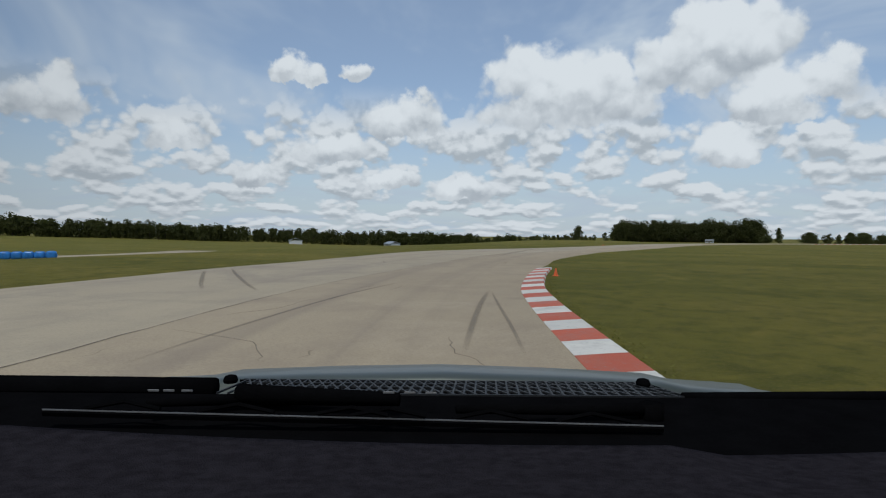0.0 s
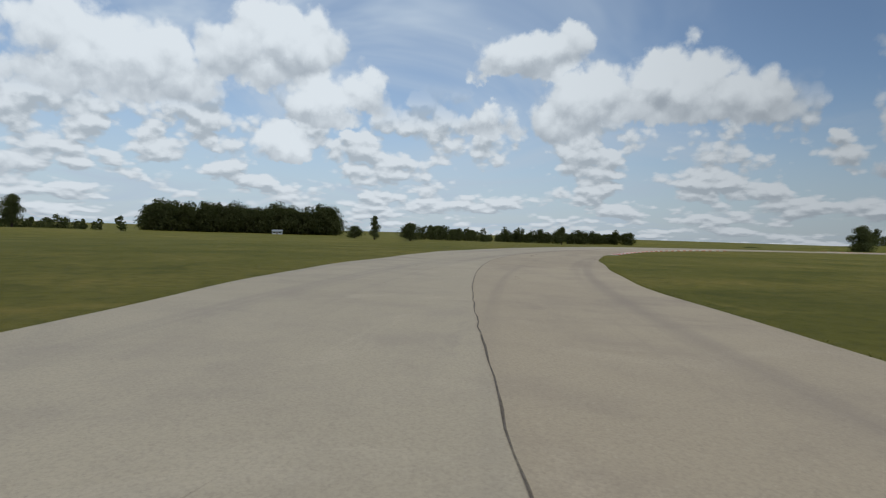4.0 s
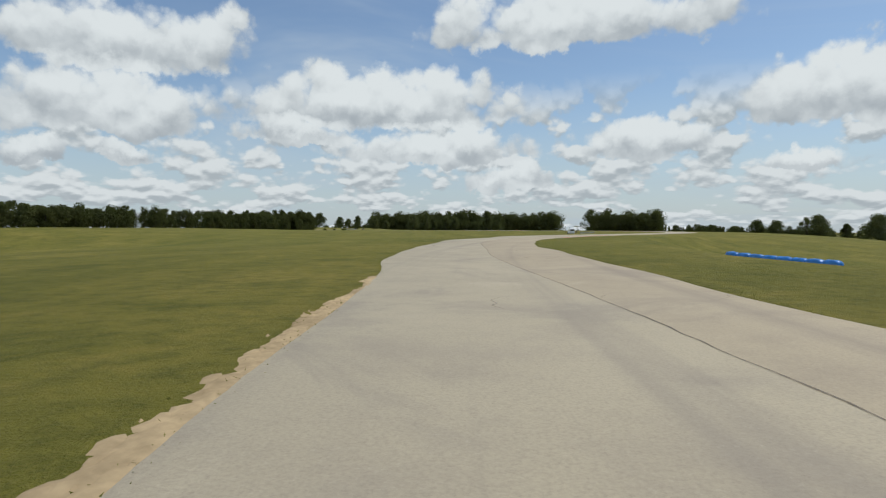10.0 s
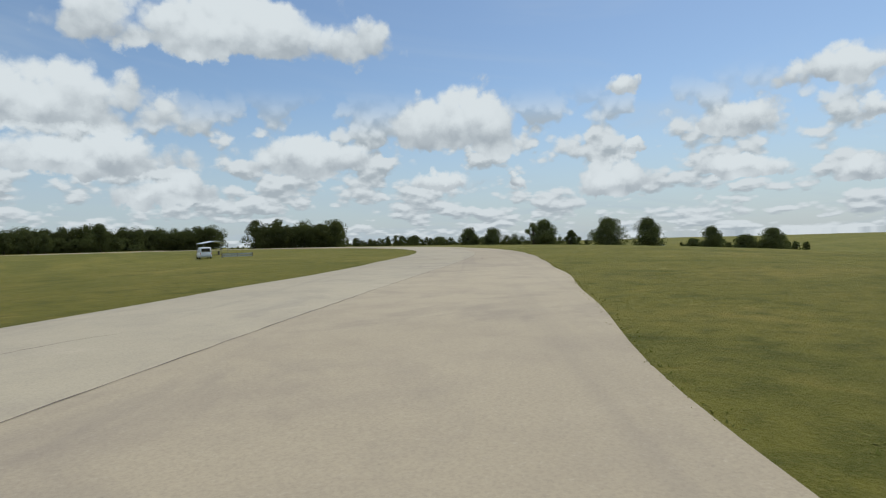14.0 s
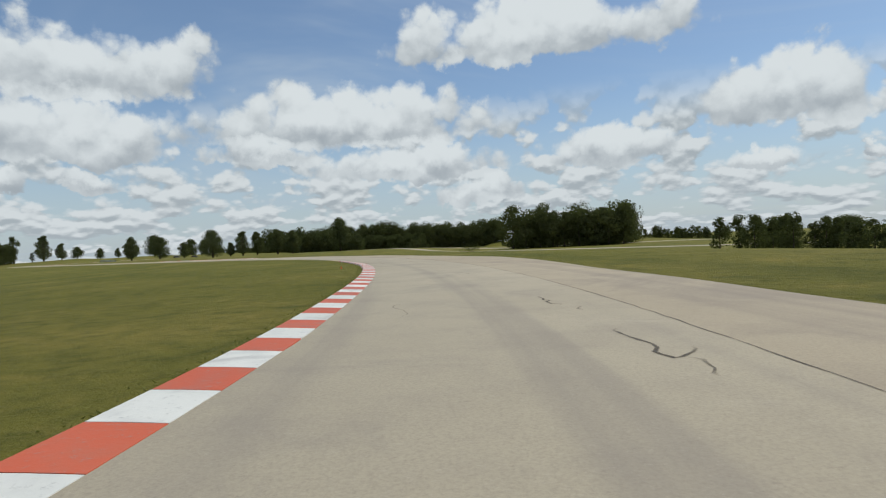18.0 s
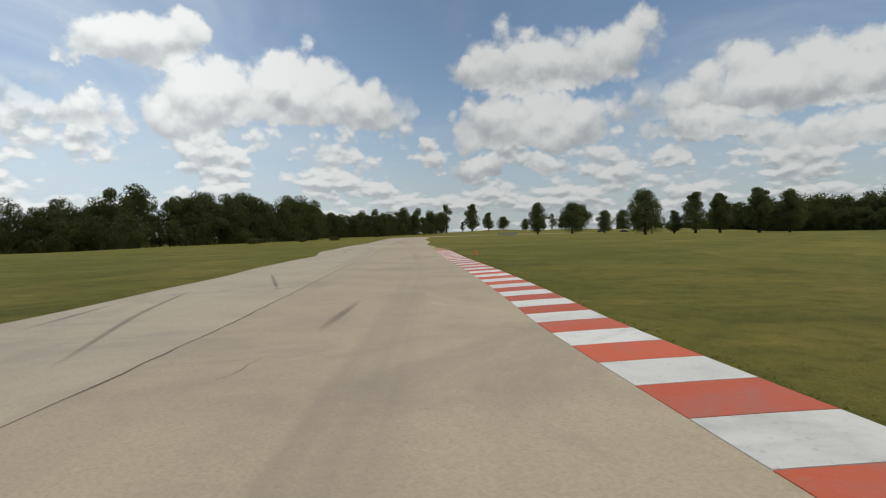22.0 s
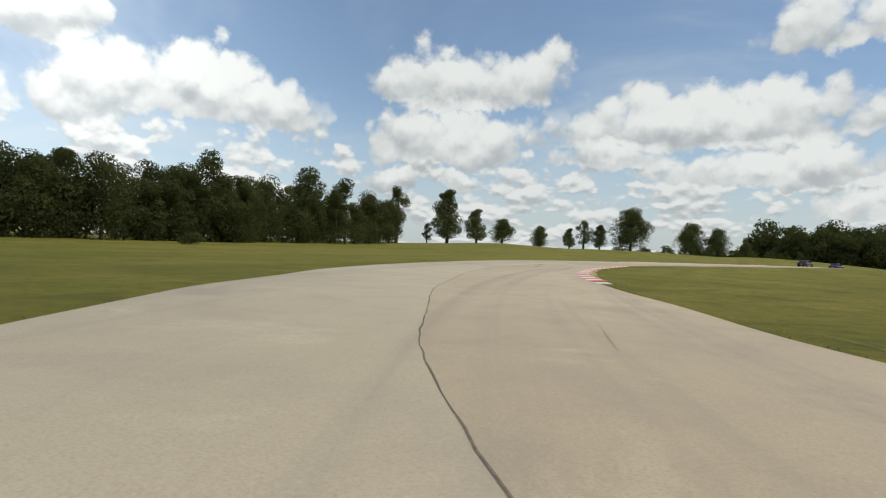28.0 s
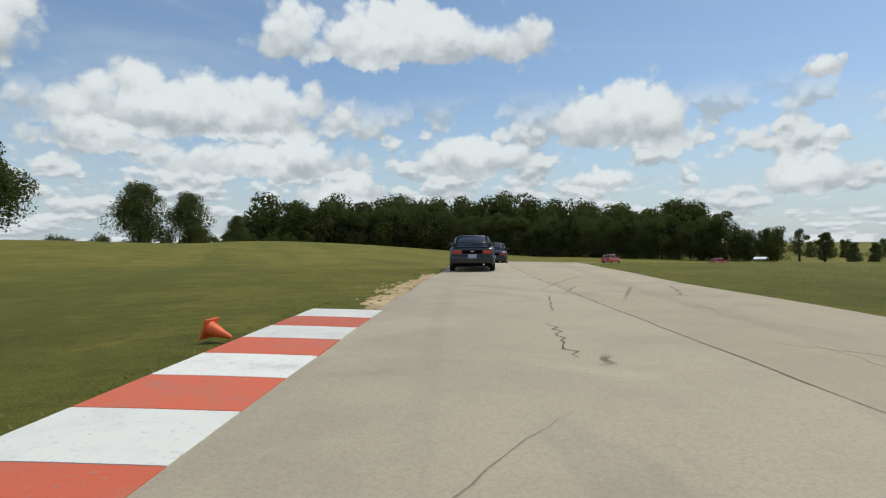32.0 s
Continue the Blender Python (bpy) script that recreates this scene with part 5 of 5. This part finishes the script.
# ---- the camera's own car, seen from behind its windscreen ----
def build_own_car():
    car = empty("silver_car", "silver-green car with black dashboard, cowl and resting wipers, on the track", "car")
    car.matrix_basis = pose(0, 0, 0.008, 0, 0, 114.8)
    # bonnet: y forward from the driver's eye, falling to the nose and the sides
    rows = []
    for y, z, w in ((1.06, 0.871, 0.72), (1.12, 0.872, 0.72), (1.22, 0.862, 0.72), (1.4, 0.822, 0.71), (1.65, 0.76, 0.69), (1.9, 0.68, 0.66), (2.05, 0.62, 0.62)):
        rows.append((y, [(0, z), (w * 0.35, z - 0.006), (w * 0.6, z - 0.014), (w * 0.68, z - 0.026), (w * 0.9, z - 0.036), (w, z - 0.07), (w, z - 0.10), (0, z - 0.05)]))
    part("bonnet", loft_bm(rows), CAR_SILVER, car, "polished silver-green bonnet", smooth=True)
    for sx in (-1, 1):
        rows = []
        for y, z in ((0.55, 0.85), (0.8, 0.845), (1.1, 0.83), (1.5, 0.76), (1.9, 0.65), (2.15, 0.56)):
            pts = [(sx * 0.64, z - 0.03), (sx * 0.72, z), (sx * 0.80, z - 0.05), (sx * 0.845, z - 0.2), (sx * 0.84, 0.36), (sx * 0.70, 0.34)]
            rows.append((y, pts))
        bm = bmesh.new()
        rings = [[bm.verts.new((x, y, z)) for x, z in pts] for y, pts in rows]
        for a, b in zip(rings, rings[1:]):
            for k in range(len(a)):
                j = (k + 1) % len(a)
                bm.faces.new((a[k], a[j], b[j], b[k]))
        bm.faces.new(rings[0])
        bm.faces.new(rings[-1])
        bmesh.ops.recalc_face_normals(bm, faces=bm.faces[:])
        part("wing", bm, CAR_SILVER, car, smooth=True)
        part("door", box_bm(sx * 0.80 - 0.035, -0.75, 0.24, sx * 0.80 + 0.035, 0.54, 0.86, 0.03, 3), CAR_SILVER, car)
        part("rear_quarter", box_bm(sx * 0.78 - 0.05, -1.9, 0.26, sx * 0.78 + 0.05, -0.77, 0.90, 0.04, 3), CAR_SILVER, car)
        part("windscreen_pillar", bar_bm((sx * 0.74, 0.60, 0.87), (sx * 0.58, -0.12, 1.40), 0.035), CAR_SILVER, car, smooth=True)
        part("rear_pillar", bar_bm((sx * 0.72, -1.55, 0.90), (sx * 0.58, -1.0, 1.40), 0.05), CAR_SILVER, car, smooth=True)
        build_wheel(car, sx * 0.74, 1.45)
        build_wheel(car, sx * 0.74, -1.25)
    part("nose", box_bm(-0.78, 1.95, 0.28, 0.78, 2.25, 0.60, 0.08, 4), CAR_SILVER, car, smooth=True)
    part("tail", box_bm(-0.78, -2.05, 0.30, 0.78, -1.85, 0.90, 0.06, 3), CAR_SILVER, car)
    part("roof", box_bm(-0.60, -1.05, 1.385, 0.60, -0.12, 1.425, 0.02), CAR_SILVER, car)
    part("floor", box_bm(-0.76, -1.85, 0.2, 0.76, 1.9, 0.26, 0.02), BLACK, car)
    # dashboard top and face
    dash = bmesh.new()
    grid = []
    for i in range(25):
        x = -0.76 + 1.52 * i / 24
        bow = 1 - ((x - 0.1) / 0.7) ** 2
        rim = 0.936 - 0.025 * max(-0.2, bow) - (0.012 if x > 0.3 else 0)
        line = [(x, 0.20, 0.74), (x, 0.30, 0.935), (x, 0.34, 0.945), (x, 0.42, 0.942), (x, 0.50, 0.5 * 0.942 + 0.5 * rim), (x, 0.60, rim + 0.003), (x, 0.62, rim), (x, 0.626, rim - 0.02), (x, 0.626, 0.72)]
        grid.append([dash.verts.new(p) for p in line])
    for a, b in zip(grid, grid[1:]):
        for k in range(len(a) - 1):
            dash.faces.new((a[k], a[k + 1], b[k + 1], b[k]))
    bmesh.ops.recalc_face_normals(dash, faces=dash.faces[:])
    part("dashboard", dash, DASH, car, "grained black vinyl dashboard top", smooth=True)
    seam = bmesh.new()
    pts = [(-0.44 + 0.02 * k, 0.442 - 0.0045 * k, 0.9385 - 0.0002 * k) for k in range(14)]
    vs = [[seam.verts.new((x, y + o, z + 0.002)) for o in (-0.0016, 0.0016)] for x, y, z in pts]
    for a, b in zip(vs, vs[1:]):
        seam.faces.new((a[0], a[1], b[1], b[0]))
    part("dashboard_seam", seam, BLACK, car)
    # cowl below the glass, with its grille and the wipers at rest
    part("cowl", box_bm(-0.76, 0.66, 0.80, 0.76, 0.915, 0.884, 0.012, 2), BLACK, car)
    part("weather_strip", bar_bm((-0.75, 0.93, 0.885), (-0.38, 0.945, 0.88), 0.020, sides=8), BLACK, car, smooth=True)
    part("weather_strip", bar_bm((0.40, 0.93, 0.876), (0.78, 0.93, 0.882), 0.010, sides=8), BLACK, car, smooth=True)
    bed = bmesh.new()
    corners = [bed.verts.new(p) for p in ((-0.38, 1.058, 0.868), (0.385, 1.058, 0.868), (0.42, 0.915, 0.878), (-0.30, 0.915, 0.878))]
    under = [bed.verts.new((v.co.x, v.co.y, 0.82)) for v in corners]
    bed.faces.new(corners)
    for k in range(4):
        bed.faces.new((corners[k], under[k], under[(k + 1) % 4], corners[(k + 1) % 4]))
    bmesh.ops.recalc_face_normals(bed, faces=bed.faces[:])
    part("grille_bed", bed, BLACK, car)
    for k in range(40):
        x = -0.36 + 0.72 * k / 39
        for lean in (-0.03, 0.03):
            part("grille_rib", bar_bm((x, 1.052, 0.8695), (x + 0.02 + lean, 0.925, 0.8795), 0.0022, sides=4), GRILLE, car)
    for f in (0.0, 0.25, 0.5, 0.75, 1.0):
        y, z = 1.052 - 0.127 * f, 0.8695 + 0.010 * f
        part("grille_rail", bar_bm((-0.37 + 0.06 * f, y, z), (0.375 + 0.035 * f, y, z), 0.0022, sides=4), GRILLE, car)
    for x in (-0.383, 0.366):
        part("washer_nozzle", lathe_nozzle(x), BLACK, car)
    # wipers at rest: the blade's two ends, the arm's two ends
    for x0, x1, arm in ((-0.52, -0.02, ((-0.24, 0.86, 0.892), (-0.40, 0.76, 0.912))), (-0.16, 0.29, ((0.30, 0.80, 0.897), (0.02, 0.76, 0.907)))):
        za, zb = 0.906 - (x0 + 0.5) * 0.018, 0.906 - (x1 + 0.5) * 0.018
        blade = part("wiper_blade", bar_bm((x0, 0.735, za), (x1, 0.735, zb), 0.006, sides=6), BLACK, car)
        part("wiper_edge", bar_bm((x0, 0.731, za + 0.0045), (x1, 0.731, zb + 0.0045), 0.0011, sides=4), EDGE, blade, "bright metal blade edge")
        part("wiper_arm", bar_bm(arm[0], arm[1], 0.010, 0.006), BLACK, car, smooth=True)
        part("wiper_pivot", bar_bm((arm[0][0], arm[0][1], 0.87), (arm[0][0], arm[0][1], arm[0][2] + 0.008), 0.018), BLACK, car, smooth=True)
        for f in (0.2, 0.5, 0.8):
            x, z = x0 + (x1 - x0) * f, za + (zb - za) * f
            part("wiper_claw", bar_bm((x - 0.05, 0.738, z + 0.006), (x, 0.745, z + 0.014), 0.003, sides=5), BLACK, car)
            part("wiper_claw", bar_bm((x, 0.745, z + 0.014), (x + 0.05, 0.738, z + 0.006), 0.003, sides=5), BLACK, car)
    part("wiper_linkage", bar_bm((-0.30, 0.83, 0.905), (-0.06, 0.80, 0.908), 0.016, 0.010), BLACK, car, smooth=True)
    for x in (-0.41, -0.388, -0.362, -0.075, -0.045, -0.015):
        part("wiper_slot", box_bm(x - 0.008, 0.798, 0.9165, x + 0.008, 0.8, 0.9195, 0.0005, 1), EDGE, car)


def lathe_nozzle(x):
    bm = lathe_bm([(0.012, 0.0), (0.013, 0.006), (0.010, 0.012), (0.004, 0.014)], 12)
    bm.transform(Matrix.Translation((x, 1.02, 0.872)))
    return bm


build_own_car()


# ---- marshal posts, van, rails and sheds in the field ----
def build_rail(x0, y0, x1, y1, rows=3, label="weathered grey guard rail on short posts"):
    rail = empty("guard_rail", label, "guard rail", "guard rails in the field")
    a, b = Vector((x0, y0)), Vector((x1, y1))
    z = ground_at(*((a + b) / 2))
    rail.location = (x0, y0, z)
    d = b - a
    n = d.length
    u = d.normalized()
    nrm = Vector((-u.y, u.x))
    for k in range(rows):
        zc = 0.22 + 0.30 * k
        prof = [(-0.10, 0.0), (-0.06, 0.035), (-0.02, 0.0), (0.02, 0.0), (0.06, 0.035), (0.10, 0.0)]
        bm = bmesh.new()
        ends = []
        for s in (0, n):
            fr = [bm.verts.new((u.x * s + nrm.x * (o + 0.04), u.y * s + nrm.y * (o + 0.04), zc + h)) for h, o in prof]
            bk = [bm.verts.new((u.x * s + nrm.x * (o + 0.034), u.y * s + nrm.y * (o + 0.034), zc + h)) for h, o in prof]
            ends.append((fr, bk))
        for side in (0, 1):
            for i in range(5):
                bm.faces.new((ends[0][side][i], ends[0][side][i + 1], ends[1][side][i + 1], ends[1][side][i]))
        bmesh.ops.recalc_face_normals(bm, faces=bm.faces[:])
        part("rail_beam", bm, STEEL, rail)
    count = max(2, int(n / 1.9) + 1)
    for i in range(count):
        p = d * (i / (count - 1))
        bm = box_bm(-0.06, -0.05, -0.2, 0.06, 0.05, 0.3 * rows + 0.08, 0.01)
        bm.transform(Matrix.Translation((p.x, p.y, 0)))
        part("post", bm, WOOD, rail)


build_rail(-112.2, 302.8, -107.8, 302.4, 2)
build_rail(-215.2, 577.2, -208.5, 577.9, 3)


def build_canopy(x, y, wide, deep, tall, turn, label):
    hut = empty("canopy", label, "canopy", "open canopies in the field")
    hut.matrix_basis = pose(x, y, ground_at(x, y), 0, 0, turn)
    roof = [(-deep / 2, [(0, tall + 0.45), (wide / 2, tall + 0.02), (wide / 2, tall - 0.05), (0, tall + 0.36)]), (deep / 2, [(0, tall + 0.45), (wide / 2, tall + 0.02), (wide / 2, tall - 0.05), (0, tall + 0.36)])]
    part("roof", loft_bm(roof), SHEET, hut, "pale sheet roof")
    for sx in (-1, 1):
        for sy in (-1, 1):
            part("post", box_bm(sx * wide * 0.47 - 0.04, sy * deep * 0.46 - 0.04, -0.2, sx * wide * 0.47 + 0.04, sy * deep * 0.46 + 0.04, tall, 0.008), WOOD, hut)
    part("table", box_bm(-wide * 0.3, -0.4, 0.7, wide * 0.3, 0.4, 0.75, 0.01), WOOD, hut)
    for sx in (-1, 1):
        part("trestle", box_bm(sx * wide * 0.24 - 0.04, -0.35, -0.1, sx * wide * 0.24 + 0.04, 0.35, 0.7, 0.01), WOOD, hut)


build_canopy(-109, 321, 4.6, 3.2, 2.1, 8, "open marshal's canopy with a pale sheet roof on posts")
build_canopy(-112, 759, 3.6, 2.6, 2.0, 30, "small pale-roofed stand beside the far straight")


def build_van(x, y, turn):
    van = empty("van", "white boxy passenger van parked on the grass", "van")
    van.matrix_basis = pose(x, y, ground_at(x, y), 0, 0, turn)
    W = 0.88
    body = [(0, ring(W * 0.96, 1.05, 0.38, 0.0)), (0.1, ring(W, 1.10, 0.28, 0.0)), (3.3, ring(W, 1.08, 0.28, 0.02)), (4.2, ring(W * 0.96, 0.95, 0.3, 0.04)), (4.45, ring(W * 0.85, 0.75, 0.38, 0.02))]
    part("body", loft_bm(body), CAR_WHITE, van, smooth=True)
    cab = [(0.03, cabin(W * 0.95, W * 0.84, 1.07, 1.80)), (0.3, cabin(W * 0.97, W * 0.85, 1.07, 1.86)), (2.9, cabin(W * 0.97, W * 0.83, 1.06, 1.85)), (3.7, cabin(W * 0.92, W * 0.74, 1.04, 1.12))]
    part("upper_body", loft_bm(cab), CAR_WHITE, van, smooth=True)
    part("rear_window", box_bm(-0.62, -0.005, 1.16, 0.62, 0.06, 1.66, 0.03), GLASS_DARK, van, "dark rear window")
    for sx in (-1, 1):
        for a, b in ((0.35, 1.5), (1.6, 2.7)):
            bm = box_bm(-0.012, a, 1.17, 0.012, b, 1.62, 0.004)
            bm.transform(Matrix.Translation((sx * W * 0.925, 0, 0)) @ Matrix.Rotation(sx * radians(-8), 4, "Y") @ Matrix.Translation((0, 0, 0)))
            part("side_window", bm, GLASS_DARK, van)
        part("tail_lamp", box_bm(sx * 0.78 - 0.05, -0.015, 0.75, sx * 0.78 + 0.05, 0.05, 1.0, 0.015), LAMP_RED, van)
        build_wheel(van, sx * (W - 0.1), 0.8, 0.33)
        build_wheel(van, sx * (W - 0.1), 3.6, 0.33)
    part("rear_bumper", box_bm(-W * 0.95, -0.08, 0.38, W * 0.95, 0.1, 0.56, 0.03), STEEL, van)


build_van(-113.6, 306.5, -6)


def far_building(x, y, wide, deep, tall, turn, label):
    b = empty("shed", label, "shed", "distant farm buildings")
    b.matrix_basis = pose(x, y, ground_at(x, y) - 0.1, 0, 0, turn)
    part("wall", box_bm(-wide / 2, -deep / 2, -0.6, wide / 2, deep / 2, tall, 0.03), SHEET, b)
    r = tall + deep * 0.2
    roof = [(-wide / 2 - 0.3, [(0, r), (deep / 2 + 0.3, tall - 0.05), (deep / 2 + 0.3, tall - 0.2), (0, r - 0.15)]), (wide / 2 + 0.3, [(0, r), (deep / 2 + 0.3, tall - 0.05), (deep / 2 + 0.3, tall - 0.2), (0, r - 0.15)])]
    bm = loft_bm(roof)
    bm.transform(Matrix.Rotation(radians(90), 4, "Z"))
    part("roof", bm, STEEL, b, "grey sheet roof")
    part("door", box_bm(-wide * 0.1, -deep / 2 - 0.05, -0.1, wide * 0.1, -deep / 2 + 0.05, tall * 0.75, 0.01), WOOD, b)
    for k in (-0.3, 0.3):
        part("window", box_bm(wide * k - 0.6, -deep / 2 - 0.04, tall * 0.4, wide * k + 0.6, -deep / 2 + 0.04, tall * 0.7, 0.01), GLASS_DARK, b)


far_building(-219, -180, 12, 6, 1.9, 40, "low pale shed in front of the distant wood")
far_building(-243, -140, 8, 5, 1.7, 55, "small pale shed by the distant wood")
far_building(-363, 3, 4, 3, 1.5, 80, "little white shed under the trees")
far_building(330, 520, 40, 16, 4.5, 35, "long grey farm building on the horizon")


# ---- other strips of the circuit, seen across the field ----
def side_strip(points, wide, label):
    pts = along([Vector(p) for p in points], 4.0)
    verts, faces = [], []
    n = len(pts)
    for i, p in enumerate(pts):
        d = (pts[min(n - 1, i + 1)] - pts[max(0, i - 1)]).normalized()
        for off, z in ((-1, -0.05), (-0.94, 0.06), (0.94, 0.06), (1, -0.05)):
            x, y = p.x + d.y * off * wide / 2, p.y - d.x * off * wide / 2
            verts.append((x, y, ground_at(x, y) + z))
    for i in range(n - 1):
        for k in range(3):
            a = i * 4 + k
            faces.append((a, a + 1, a + 5, a + 4))
    ob = mesh_object("side_road", verts, faces, ASPHALT, smooth=True)
    layer = ob.data.uv_layers.new(name="road")
    tagged(ob, label, "road", kind="structure")


side_strip([(-112, 640), (-72, 545), (-52, 517), (-20, 482), (40, 430)], 7, "pale asphalt strip of the circuit across the field")
side_strip([(-78, 618), (-58, 588), (-20, 560), (60, 530)], 7, "pale asphalt strip of the circuit beyond the trees")
side_strip([(-40, -100), (-62, -92), (-90, -100)], 9, "pale paved pad beside the field")


# ---- bushes and rough grass by the near wood ----
def build_bush(x, y, r, h, seed):
    rng = np.random.default_rng(seed)
    c = np.array([(rng.uniform(-r, r) * 0.6, rng.uniform(-r, r) * 0.6, h * rng.uniform(0.25, 0.6)) for _ in range(7)])
    rad = np.array([(r * 0.55, r * 0.55, h * 0.45)] * 7) * rng.uniform(0.7, 1.1, (7, 1))
    v, f = leaf_cards(rng, c, rad, 1500, 0.10)
    b = new("bush")
    b.location = (x, y, ground_at(x, y))
    mesh_object("leaves", v.tolist(), f.tolist(), LEAF_DARK, b)
    sv, sf = [], []
    for k in range(6):
        tube(sv, sf, (rng.uniform(-0.2, 0.2), rng.uniform(-0.2, 0.2), -0.2), tuple(c[k]), 0.03, 0.01, 5)
    mesh_object("stems", sv, sf, BARK, b)
    tagged(b, "low rounded green bush in rough grass at the wood's edge", "bush", "bushes at the wood's edge")


for k, (x, y, r, h) in enumerate(((-213, 490, 1.3, 1.0), (-222, 507, 1.5, 1.2), (-58, 488, 5, 3.2), (-97, 577, 2.2, 2.0), (-205, 472, 1.6, 1.2), (-284, 590, 1.8, 1.4))):
    build_bush(x, y, r, h, 40 + k)

for row in KERBS:
    build_kerb(*row)
